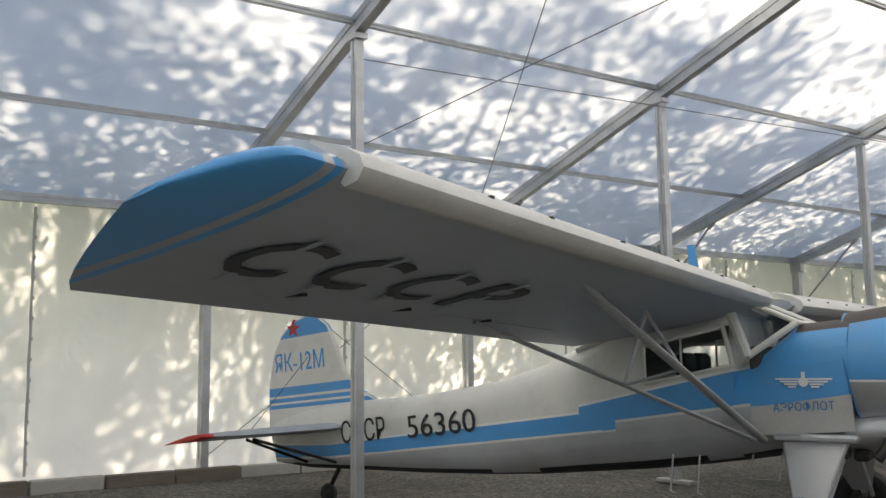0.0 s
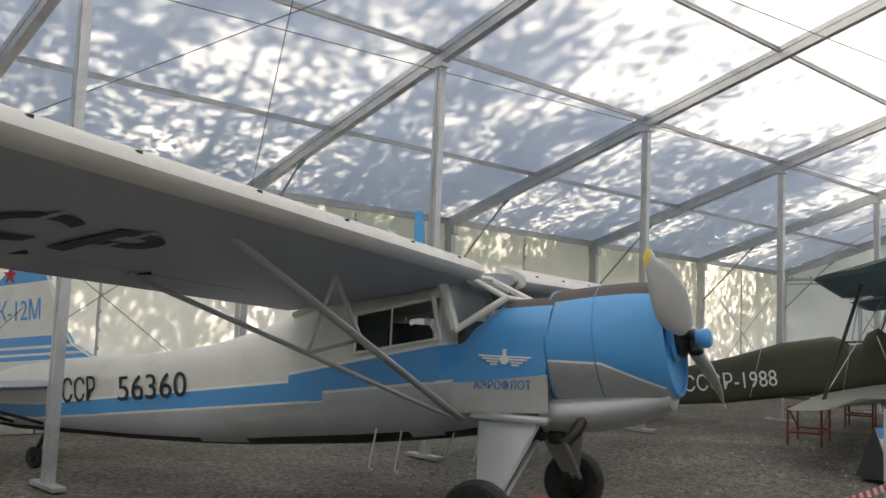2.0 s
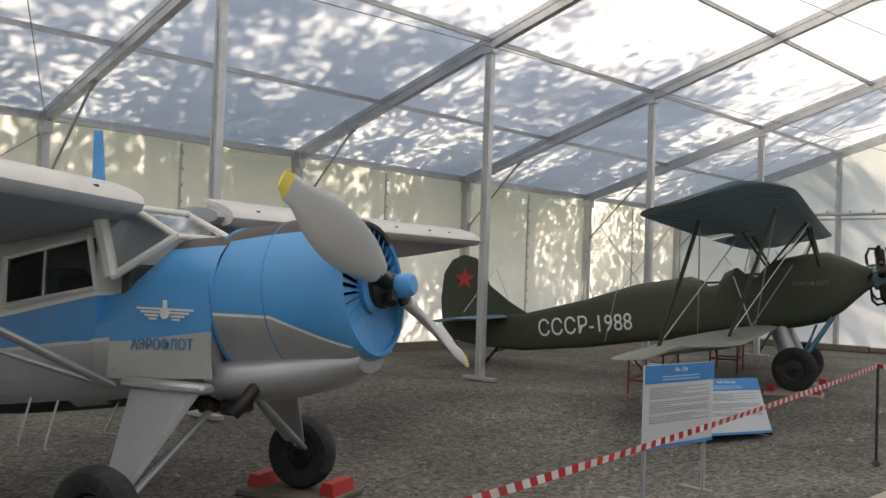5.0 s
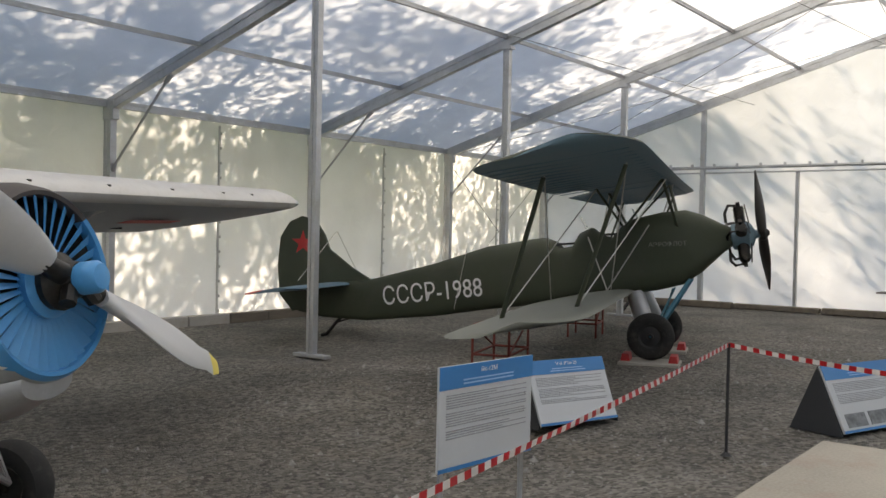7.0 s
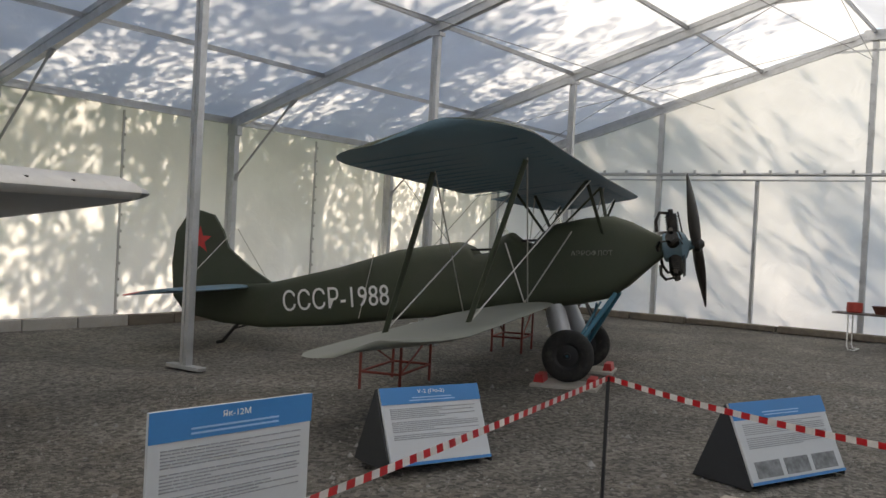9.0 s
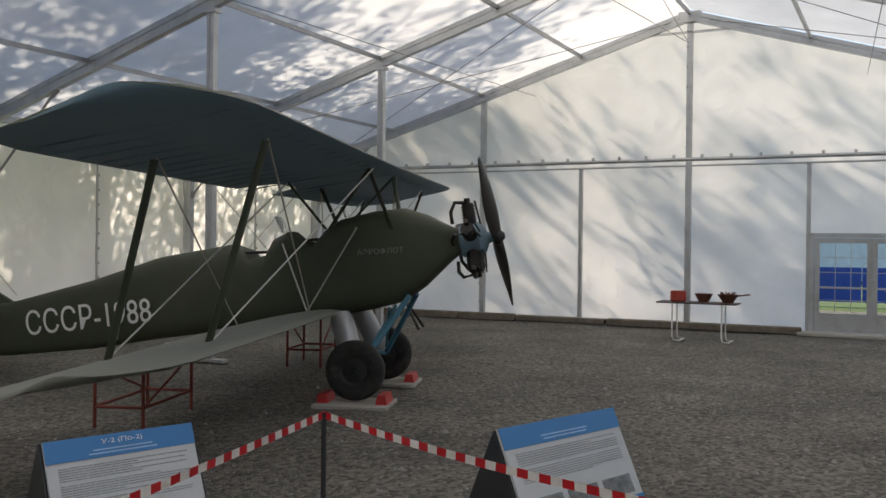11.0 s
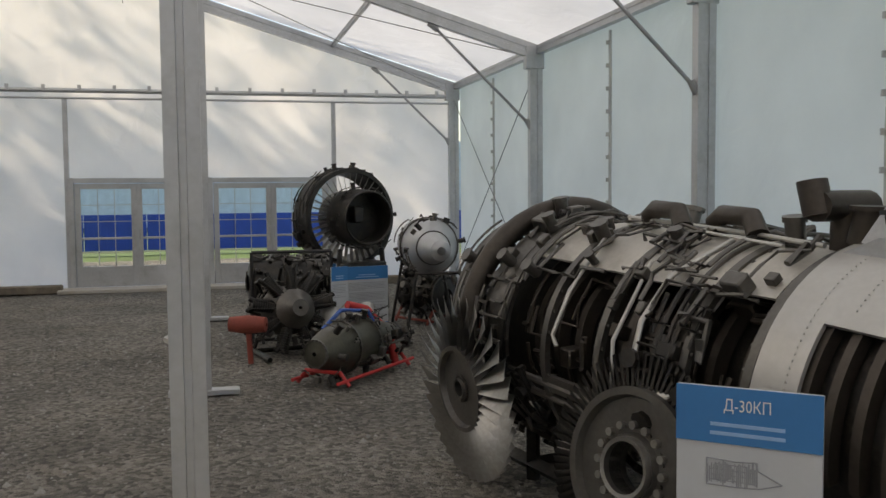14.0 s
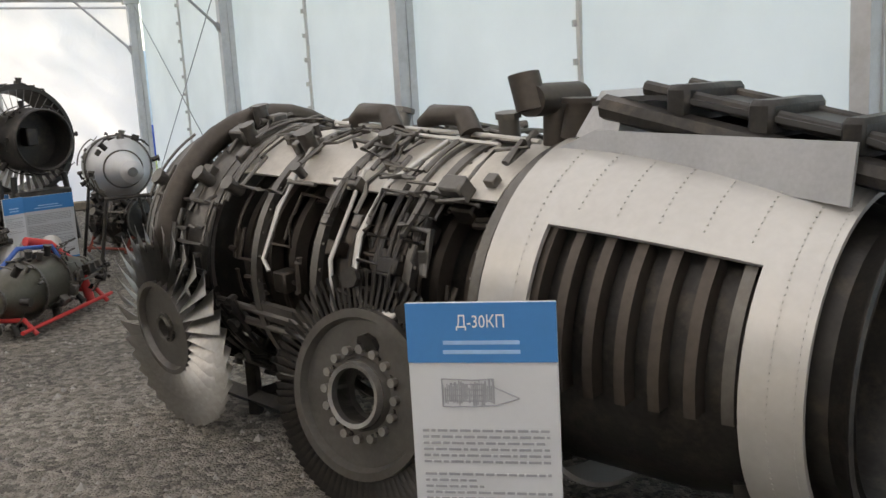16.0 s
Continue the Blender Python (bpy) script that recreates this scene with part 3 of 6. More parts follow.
# ---- parts used by both aeroplanes ----
def wheel(root, c, r, w, axle=0.0, out=-1, disc=None):
    """A tyred wheel with its axle along local y."""
    m = Matrix.Translation(c) @ Matrix.Rotation(radians(90), 4, 'X')
    bm = bmesh.new()
    prof = [(r * 0.5, -w * 0.34), (r * 0.72, -w * 0.5), (r * 0.9, -w * 0.44), (r * 0.985, -w * 0.24), (r, 0), (r * 0.985, w * 0.24), (r * 0.9, w * 0.44), (r * 0.72, w * 0.5), (r * 0.5, w * 0.34)]
    lathe(bm, prof, m, 40)
    hub = new("wheel")
    hub.parent = root
    obj("tyre", bm, RUBBER, hub)
    bm = bmesh.new()
    lathe(bm, [(0.02, -w * 0.42), (r * 0.12, -w * 0.42), (r * 0.14, -w * 0.28), (r * 0.42, -w * 0.2), (r * 0.52, -w * 0.36), (r * 0.54, -w * 0.3), (r * 0.54, w * 0.3), (r * 0.52, w * 0.36), (r * 0.42, w * 0.2), (r * 0.14, w * 0.28), (r * 0.12, w * 0.42), (0.02, w * 0.42)], m, 28)
    obj("rim", bm, disc or DARKMETAL, hub)


def wing_mesh(bm, stations, tip_round, chord_pts=14, lower=0, upper=1, thick=0.11, slat=False):
    """stations: (y, x of the leading edge, x of the trailing edge, z of the leading edge, z of the trailing edge)."""
    rings = []
    for y, xl, xt, zl, zt in stations:
        pts = []
        c = xl - xt
        for k in range(chord_pts + 1):
            u = 0.5 - 0.5 * math.cos(math.pi * k / chord_pts)
            th = thick * 5 * c * (0.2969 * math.sqrt(u) - 0.126 * u - 0.3516 * u * u + 0.2843 * u ** 3 - 0.1036 * u ** 4)
            pts.append((u, th))
        loop = [(u, t * 1.35) for u, t in reversed(pts)] + [(u, -t * 0.55) for u, t in pts[1:-1]]
        rings.append([bm.verts.new((xl - u * c, y, zl + (zt - zl) * u + t)) for u, t in loop])
    n = len(rings[0])
    skin(bm, rings, caps=(True, True), pick=lambda k, i: upper if i < chord_pts else lower)
    return rings


# ---- the high-wing monoplane ----
def superell(bm, x, w, zb, zt, seg=28, p=3.2, tilt=0.0):
    out, zc, h = [], (zb + zt) / 2, (zt - zb) / 2
    for i in range(seg):
        a = 2 * math.pi * i / seg
        ca, sa = math.cos(a), math.sin(a)
        out.append(bm.verts.new((x + tilt * sa * h, w * math.copysign(abs(ca) ** (2 / p), ca), zc + h * math.copysign(abs(sa) ** (2 / p), sa))))
    return out


def line_z(x, pts):
    for (x0, z0), (x1, z1) in zip(pts, pts[1:]):
        if x0 <= x <= x1:
            return z0 + (z1 - z0) * (x - x0) / (x1 - x0)
    return pts[0][1] if x < pts[0][0] else pts[-1][1]


def build_monoplane():
    root = empty("monoplane", pose(-22.44, 0.69, -0.13, 0, 0, -69), "blue, ivory and silver high-wing propeller aeroplane with a radial engine", "aeroplane")
    # fuselage with painted bands
    bm = bmesh.new()
    S = [(-7.0, 0.05, 0.42, 0.95), (-6.4, 0.1, 0.38, 1.1), (-5.6, 0.16, 0.4, 1.22), (-4.6, 0.23, 0.42, 1.3), (-3.6, 0.31, 0.46, 1.45), (-3.0, 0.37, 0.5, 1.62), (-2.5, 0.42, 0.55, 1.83),
         (-2.2, 0.45, 0.58, 1.92), (-1.8, 0.48, 0.62, 2.02), (-1.2, 0.5, 0.7, 2.08), (-0.88, 0.5, 0.75, 2.12)]
    rings = [superell(bm, *s) for s in S]
    skin(bm, rings, caps=(True, True))
    S2 = [(-0.88, 0.5, 0.75, 1.62), (-0.7, 0.5, 0.78, 1.7), (-0.37, 0.5, 0.84, 1.97), (0.0, 0.5, 0.92, 2.0), (0.06, 0.49, 0.96, 2.0)]
    rings = [superell(bm, *s, p=2.8) for s in S2]
    skin(bm, rings, caps=(False, True))
    up = [(-7.2, 0.62), (-6.0, 0.68), (-2.45, 1.14), (-2.449, 1.21), (-0.75, 1.58), (0.2, 1.62)]
    lo = [(-7.2, 0.44), (-6.0, 0.52), (-2.05, 0.99), (-2.049, 1.07), (-0.75, 1.25), (0.2, 1.31)]
    for pts in (up, lo):
        for off in (0.0, 0.025):
            for (x0, z0), (x1, z1) in zip(pts, pts[1:]):
                if x1 - x0 > 0.1:
                    cut(bm, (x0, 0, z0 + off), Vector((-(z1 - z0), 0, x1 - x0)).normalized())
    for x in (-2.45, -2.05, -0.75, -0.92, -1.72):
        cut(bm, (x, 0, 0), (1, 0, 0))
    cut(bm, (0, 0, 1.77), Vector((-0.19, 0, 1)).normalized())
    cut(bm, (0, 0, 2.155), Vector((-0.21, 0, 1)).normalized())
    gone = []
    for f in bm.faces:
        c = f.calc_center_median()
        u, l = line_z(c.x, up), line_z(c.x, lo)
        f.material_index = 0
        if c.z < u:
            f.material_index = 1
        if c.z < l:
            f.material_index = 2
        if (u < c.z < u + 0.025) or (l < c.z < l + 0.02):
            f.material_index = 4 if c.z > u else 0
        if c.x > -0.75 and c.z > l:
            f.material_index = 1
        keel = line_z(c.x, [(-7, 0.42), (-3.5, 0.51), (-0.8, 0.82), (0.1, 1.0)])
        if c.x > -0.37 and abs(c.y) < 0.34 and c.z > 1.8:
            f.material_index = 5
        if c.z < keel:
            f.material_index = 3
        if -1.72 < c.x < -0.92 and 1.77 + 0.19 * c.x < c.z < 2.155 + 0.21 * c.x and abs(f.normal.y) > 0.4:
            gone.append(f)
    bmesh.ops.delete(bm, geom=gone, context='FACES')
    obj("fuselage", bm, [CREAM, BLUE, SILVER, BLACK, WHITE, ANTIGLARE], root, 50)
    # cabin glass, frames, dark interior
    for s in (-1, 1):
        win = new("window")
        win.parent = root
        y = s * 0.487
        cs = [(-1.72, 1.44), (-0.88, 1.6), (-0.96, 1.95), (-1.72, 1.79)]
        bm = bmesh.new()
        prism(bm, cs, 0.006, pose(0, y - 0.003, 0, 90, 0, 0))
        obj("pane", bm, SMOKED, win, 0)
        bm = bmesh.new()
        for a, b in zip(cs, cs[1:] + cs[:1]):
            rod(bm, (a[0], y + s * 0.012, a[1]), (b[0], y + s * 0.012, b[1]), 0.022, 6)
        rod(bm, (-1.36, y, 1.5), (-1.36, y, 1.86), 0.012, 6)
        obj("frame", bm, CREAM, win)
    bm = bmesh.new()
    box(bm, (-1.35, 0, 1.12), (1.2, 0.8, 0.3), bev=0.03)
    for y in (-0.2, 0.2):
        box(bm, (-1.2, y, 1.3), (0.42, 0.36, 0.12), bev=0.03)
        box(bm, (-1.42, y, 1.5), (0.1, 0.36, 0.45), bev=0.04)
    box(bm, (-0.72, 0, 1.62), (0.1, 0.8, 0.3), bev=0.02)
    obj("cabin_interior", bm, INTERIOR, root)
    # windscreen
    ws = new("windscreen")
    ws.parent = root
    tb, bb = [(-0.77, 0.3, 2.16), (-0.77, -0.3, 2.16)], [(-0.36, 0.33, 1.97), (-0.36, -0.33, 1.97)]
    sb, st = (-0.75, 0.5, 1.68), (-0.9, 0.48, 2.1)
    bm = bmesh.new()
    quad = [bm.verts.new(p) for p in (tb[0], tb[1], bb[1], bb[0])]
    bm.faces.new(quad)
    for s in (1, -1):
        bm.faces.new([bm.verts.new((x, s * abs(y), z)) for x, y, z in (tb[0], bb[0], sb, st)])
    bmesh.ops.solidify(bm, geom=bm.faces[:], thickness=0.006)
    obj("pane", bm, SMOKED, ws, 0)
    bm = bmesh.new()
    for s in (1, -1):
        f = lambda p: (p[0], s * abs(p[1]), p[2])
        for a, b, r in ((tb[0], bb[0], 0.024), (bb[0], sb, 0.03), (sb, st, 0.05), (st, tb[0], 0.03)):
            rod(bm, f(a), f(b), r, 8)
    rod(bm, tb[0], tb[1], 0.03, 8)
    rod(bm, bb[0], bb[1], 0.022, 8)
    obj("frame", bm, CREAM, ws)
    # engine cowl, turned about the thrust line
    ax = pose(0, 0.02, 1.53, 0, -8.0, 0) @ Matrix.Rotation(radians(90), 4, 'Y')
    bm = bmesh.new()
    prof = [(0.505, 0.04), (0.515, 0.1), (0.52, 0.45), (0.51, 0.72), (0.492, 0.86), (0.462, 0.95), (0.44, 0.985), (0.42, 0.975), (0.415, 0.92)]
    lathe(bm, prof, ax, 56)
    for off in (0.0, 0.018):
        cut(bm, (0.0, 0, 1.46 + off), Vector((0, 0, 1)))
        cut(bm, (0.5, 0, 1.46 + off), Vector((0.36, 0, 1)).normalized())
    cut(bm, (0.5, 0, 0), (1, 0, 0))
    for f in bm.faces:
        c = f.calc_center_median()
        edge = 1.46 - 0.36 * max(0.0, c.x - 0.5)
        f.material_index = 0 if c.z > edge + 0.018 or c.x > 0.97 else (2 if c.z > edge else 1)
        if abs(c.y - 0.02) < 0.3 and c.z > 1.8 and c.x < 0.93:
            f.material_index = 3
    obj("cowling", bm, [BLUE, SILVER, WHITE, ANTIGLARE], root, 50)
    bm = bmesh.new()
    lathe(bm, [(0.516, 0.44), (0.5235, 0.45), (0.516, 0.46)], ax, 56)
    lathe(bm, [(0.5, 0.035), (0.522, 0.05), (0.5, 0.065)], ax, 56)
    obj("cowl_seam", bm, BLUE2, root)
    bm = bmesh.new()
    lathe(bm, [(0.415, 0.92), (0.1, 0.87), (0.002, 0.88)], ax, 40)
    obj("cowl_core", bm, DARKMETAL, root)
    blade = None
    for k in range(36):
        a = 2 * math.pi * k / 36
        if blade is None:
            b2 = bmesh.new()
            v = [(0.14, -0.008, 0.93), (0.418, -0.024, 0.93), (0.418, 0.024, 0.955), (0.14, 0.008, 0.945)]
            lo_ = [b2.verts.new(p) for p in v]
            hi_ = [b2.verts.new((p[0], p[1], p[2] + 0.006)) for p in v]
            skin(b2, [lo_, hi_], caps=(True, True))
            blade = bpy.data.meshes.new("shutter_slat")
            bmesh.ops.recalc_face_normals(b2, faces=b2.faces[:])
            b2.to_mesh(blade)
            b2.free()
            blade.materials.append(BLUE)
        o = new("shutter_slat", blade)
        o.parent = root
        o.matrix_basis = ax @ Matrix.Rotation(a, 4, 'Z')
    bm = bmesh.new()
    lathe(bm, [(0.16, 0.93), (0.17, 0.98), (0.14, 1.0), (0.1, 1.01)], ax, 32)
    obj("shutter_ring", bm, BLUE, root)
    # belly: oil cooler, exhaust, lower fairing
    bm = bmesh.new()
    rings = [superell(bm, x, w, zb, zt, 20, 2.3) for x, w, zb, zt in ((0.0, 0.44, 0.86, 1.2), (0.4, 0.4, 0.9, 1.25), (0.75, 0.3, 1.0, 1.3), (0.98, 0.18, 1.12, 1.3))]
    skin(bm, rings, caps=(True, True))
    obj("belly_scoop", bm, SILVER, root)
    bm = bmesh.new()
    pipe(bm, [(0.3, -0.3, 1.15), (0.34, -0.36, 1.02), (0.3, -0.42, 0.92), (0.24, -0.46, 0.84)], 0.045, 10)
    rod(bm, (0.24, -0.34, 1.1), (0.46, -0.32, 1.09), 0.035, 8)
    for k in range(4):
        box(bm, (-0.45 + 0.18 * k, -0.2, 0.85), (0.12, 0.25, 0.1), bev=0.02)
    obj("exhaust", bm, DARKMETAL, root)
    # side panel of bare sheet
    for s in (-1, 1):
        bm = bmesh.new()
        m = pose(0, s * 0.505 + 0.004, 0, 90, 0, 0)
        prism(bm, [(-0.75, 1.0), (0.1, 1.06), (0.08, 1.36), (-0.74, 1.24)], 0.008, m)
        for x in (-0.7, -0.3, 0.05):
            rod(bm, (x, s * 0.5, 1.06), (x, s * 0.517, 1.06), 0.012, 8)
        obj("side_panel", bm, BRIGHT, root, 20)
    # propeller
    pr = new("propeller")
    pr.parent = root
    hubm = ax @ Matrix.Translation((0, 0, 1.1))
    bm = bmesh.new()
    lathe(bm, [(0.13, -0.12), (0.14, -0.06), (0.1, -0.02), (0.08, 0.05), (0.02, 0.07)], hubm, 20)
    for s in (1, -1):
        rod(bm, hubm @ Vector((0, 0, 0)), hubm @ (Matrix.Rotation(radians(-25), 3, 'Z') @ Vector((0, s * 0.22, 0))), 0.06, 12, 0.045)
        rod(bm, hubm @ Vector((0.02, s * 0.04, 0.02)), hubm @ Vector((0.11, s * 0.1, 0.04)), 0.04, 8)
    obj("hub", bm, DARKMETAL, pr)
    bm = bmesh.new()
    lathe(bm, [(0.07, 0.04), (0.078, 0.06), (0.078, 0.14), (0.06, 0.165), (0.02, 0.17), (0.001, 0.17)], hubm, 24)
    obj("hub_cap", bm, BLUE, pr)
    for s in (0, 180):
        bm = bmesh.new()
        rings = []
        R = 1.36
        for k in range(15):
            u = k / 14
            r = 0.2 + (R - 0.2) * u
            w = 0.05 + 0.1 * math.sin(math.pi * min(1, u * 1.15 + 0.05)) ** 0.7 + 0.035 * u
            if u > 0.93:
                w *= 0.9 if u < 0.99 else 0.55
            tw = radians(52 - 34 * u)
            th = 0.045 * (1 - 0.85 * u)
            loop = []
            for q in range(12):
                a = 2 * math.pi * q / 12
                px, py = w * math.cos(a), th * math.sin(a)
                loop.append(bm.verts.new(hubm @ (Matrix.Rotation(radians(-25 + s), 3, 'Z') @ Vector((px * math.cos(tw) - py * math.sin(tw), r, px * math.sin(tw) + py * math.cos(tw))))))
            rings.append(loop)
        skin(bm, rings, caps=(True, True), pick=lambda k, i: 1 if k >= 13 else 0)
        for f in bm.faces:
            if len(f.verts) > 6 and (hubm.inverted() @ f.calc_center_median()).length > 1:
                f.material_index = 1
        obj("blade", bm, [mat("propeller_grey", (0.55, 0.55, 0.55), 0.4, 0.2, var=0.06) if "propeller_grey" not in bpy.data.materials else bpy.data.materials["propeller_grey"], YELLOW], pr, 60)
    # wings
    for s in (-1, 1):
        rise = 0.044 if s < 0 else 0.016
        st = []
        for y in (0.42, 1.2, 2.2, 3.2, 4.2, 5.1, 5.7, 5.95, 6.05, 6.15, 6.25, 6.33, 6.4, 6.45, 6.48, 6.495):
            e = min(1.0, max(0.0, (y - 5.95) / 0.55))
            xl = -0.58 - 0.55 * max(0.0, (e - 0.45) / 0.55) ** 3.0
            xt = -2.5 + 1.2 * e ** 1.25
            z = 2.15 + rise * y
            c = (xl + 0.58) / -1.92
            st.append((s * y, xl, xt, z - 0.365 * c, z - 0.365 * (xt + 0.58) / -1.92))
        wing = new("wing")
        wing.parent = root
        bm = bmesh.new()
        rings = wing_mesh(bm, st, 0)
        for y in (6.02, 6.07, 6.13):
            cut(bm, (0, s * y, 0), (0, 1, 0))
        for f in bm.faces:
            c = f.calc_center_median()
            ay = abs(c.y)
            if s < 0 and (ay > 6.13 or 6.02 < ay < 6.07):
                f.material_index = 2
            elif c.x > -0.68 and ay < 5.95:
                f.material_index = 1
        obj("panel", bm, [WINGGREY, SILVER, BLUE], wing, 50)
        # leading-edge slat
        bm = bmesh.new()
        rings = []
        for y in (0.5, 1.5, 2.5, 3.5, 4.5, 5.4, 6.0):
            z = 2.15 + rise * y
            o = [(-0.5, 0.0), (-0.52, 0.05), (-0.6, 0.095), (-0.78, 0.15), (-0.8, 0.14), (-0.64, 0.06), (-0.585, 0.0), (-0.62, -0.05), (-0.6, -0.07), (-0.53, -0.05)]
            rings.append([bm.verts.new((x, s * y, z + dz)) for x, dz in o])
        skin(bm, rings, caps=(True, True))
        obj("slat", bm, mat("pale_slat", (0.6, 0.59, 0.57), 0.45, 0.2, var=0.06, dirt=(0.45, 0.43, 0.4), dirt_amount=0.4) if "pale_slat" not in bpy.data.materials else bpy.data.materials["pale_slat"], wing, 50)
        bm = bmesh.new()
        for y in (0.9, 1.7, 2.6, 3.5, 4.4, 5.0):
            z = 2.15 + rise * y
            box(bm, (-0.56, s * y, z + 0.06), (0.05, 0.025, 0.03))
        # aileron gap and hinges below
        rod(bm, (-2.02, s * 1.7, 1.855 + rise * 1.7), (-2.02, s * 5.9, 1.86 + rise * 5.9), 0.012, 6)
        for y in (2.8, 3.8, 4.8):
            box(bm, (-2.05, s * y, 1.85 + rise * y), (0.2, 0.025, 0.03))
        obj("hinge", bm, DARKMETAL, wing)
        bm = bmesh.new()
        prism(bm, [(-1.45, 4.0), (-1.3, 4.0), (-1.3, 4.9), (-1.45, 4.9)] if s > 0 else [(-2.4, 4.75), (-2.3, 4.75), (-2.3, 5.2), (-2.4, 5.2)], 0.004,
              Matrix.Translation((0, 0, 0)) @ Matrix(((1, 0, 0, 0), (0, s, 0, 0), (0.19, s * s * rise, 1, 2.18 if s > 0 else 2.26), (0, 0, 0, 1))))
        obj("red_mark", bm, RED, wing)
        # struts
        bm = bmesh.new()
        low = (-0.62, s * 0.6, 0.97)
        fr, rr = Vector((-1.03, s * 3.05, 2.015 + rise * 3.05)), Vector((-2.0, s * 2.95, 1.825 + rise * 2.95))
        rod(bm, low, fr, 0.042, 10, 0.042, flat=0.6)
        rod(bm, (-0.7, s * 0.6, 0.97), rr, 0.03, 10, flat=0.6)
        rod(bm, fr, fr + (fr - Vector(low)).normalized() * 0.05, 0.03, 8)
        rod(bm, (-0.98, s * 3.2, 2.05 + rise * 3.2), (-1.04, s * 2.9, 1.97 + rise * 2.9), 0.025, 8)
        lf, lr = Vector(low).lerp(fr, 0.52), Vector((-0.7, s * 0.6, 0.97)).lerp(rr, 0.5)
        tf = Vector((-1.15, s * 1.75, 1.96 + rise * 1.8))
        rod(bm, lf, tf, 0.016, 8)
        rod(bm, lr, tf, 0.016, 8)
        rod(bm, lf, lr, 0.014, 8)
        obj("strut", bm, SILVER, wing)
    # lettering under the near wing
    slope = math.degrees(math.atan(0.19))
    tx = Vector((0, 1, -0.044)).normalized()
    tz = tx.cross(Vector((1, 0, 0.175))).normalized()
    ty = tz.cross(tx)
    base_m = Matrix(((tx.x, ty.x, tz.x, -1.5), (tx.y, ty.y, tz.y, -4.53), (tx.z, ty.z, tz.z, 2.122), (0, 0, 0, 1)))
    for k, ch in enumerate("CCCP"):
        m = base_m @ Matrix.Translation((-1.0 + k * 0.63, 0, 0.014))
        words("marking", ch, 0.8, FADED, m, root, 0.45, 0.002, heavy=0.008)
    for k in range(4):
        bm = bmesh.new()
        for t in ((-0.02, 0.3), (-0.02, -0.3), (0.0, 0.0))[: 2 if k < 3 else 3]:
            box(bm, (-1.0 + k * 0.63 + t[0], t[1], 0.0175), (0.04, 0.16, 0.004))
        o = obj("stencil_bridge", bm, WINGGREY, root, 0)
        o.matrix_basis = base_m
    # fuselage lettering, both sides
    for s in (-1, 1):
        def side(x, z, w0, ang=6.5, taper=4.2):
            return pose(x, s * w0, z, 90, 0, 0 if s < 0 else 180) @ Matrix.Rotation(radians(ang * -s), 4, 'Z') @ Matrix.Rotation(radians(taper) * -s * -1, 4, 'Y')
        words("marking", "56360", 0.36, BLACK, side(-4.23, 0.98, 0.278), root, 0.98)
        words("marking", "СССР", 0.36, BLACK, side(-5.42, 0.86, 0.188), root, 0.72)
        words("marking", "АЭРОФЛОТ", 0.1, BLUE2, side(-0.3, 1.25, 0.517, 3, 0), root, 0.5)
        # winged badge as plain bars
        bm = bmesh.new()
        for q in (1, -1):
            for j in range(4):
                box(bm, (-0.29 + q * (0.13 - j * 0.012), s * 0.509, 1.485 - j * 0.022 + 0.0), (0.2 - j * 0.045, 0.006, 0.014), mi=0)
        rod(bm, (-0.29, s * 0.503, 1.46), (-0.29, s * 0.512, 1.46), 0.04, 14)
        box(bm, (-0.29, s * 0.509, 1.5), (0.03, 0.007, 0.09))
        obj("badge", bm, WHITE, root)
    # fin and rudder
    fin = new("fin")
    fin.parent = root
    bm = bmesh.new()
    o = [(-7.05, 0.5), (-7.15, 0.9), (-7.16, 1.4), (-7.08, 1.8), (-6.94, 2.04), (-6.74, 2.21), (-6.5, 2.29), (-6.3, 2.27), (-6.13, 2.16), (-5.98, 1.9), (-5.85, 1.6), (-5.65, 1.38), (-5.3, 1.23), (-5.6, 1.0), (-6.5, 0.6)]
    prism(bm, o, 0.07, pose(0, 0.035, 0, 90, 0, 0))
    for z, in ((1.08,), (1.13,), (1.16,), (1.21,), (1.24,), (1.35,), (1.38,), (1.98,)):
        cut(bm, (-6.6, 0, z + 0.05), Vector((-0.1, 0, 1)).normalized())
    for f in bm.faces:
        c = f.calc_center_median()
        z = c.z - 0.05 - 0.1 * (c.x + 6.6)
        f.material_index = 1 if (1.08 < z < 1.13 or 1.16 < z < 1.21 or 1.24 < z < 1.35 or z > 1.98) else 0
    bmesh.ops.bevel(bm, geom=[e for e in bm.edges if len(e.link_faces) == 2 and e.calc_face_angle(0) > 0.9], offset=0.02, segments=2, affect='EDGES')
    obj("panel", bm, [CREAM, BLUE], fin, 40)
    for s in (-1, 1):
        m = pose(-6.6, s * 0.04, 1.69, 90, 0, 0 if s < 0 else 180) @ Matrix.Rotation(radians(5 * -s), 4, 'Z')
        words("marking", "ЯК-12М", 0.33, BLUE, m, fin, 0.86)
    bm = bmesh.new()
    star = []
    for k in range(10):
        a, r = math.pi / 2 + k * math.pi / 5, 0.12 if k % 2 == 0 else 0.047
        star.append((-6.72 + r * math.cos(a), 2.12 + r * math.sin(a)))
    prism(bm, star, 0.084, pose(0, 0.042, 0, 90, 0, 0))
    obj("star", bm, RED, fin, 0)
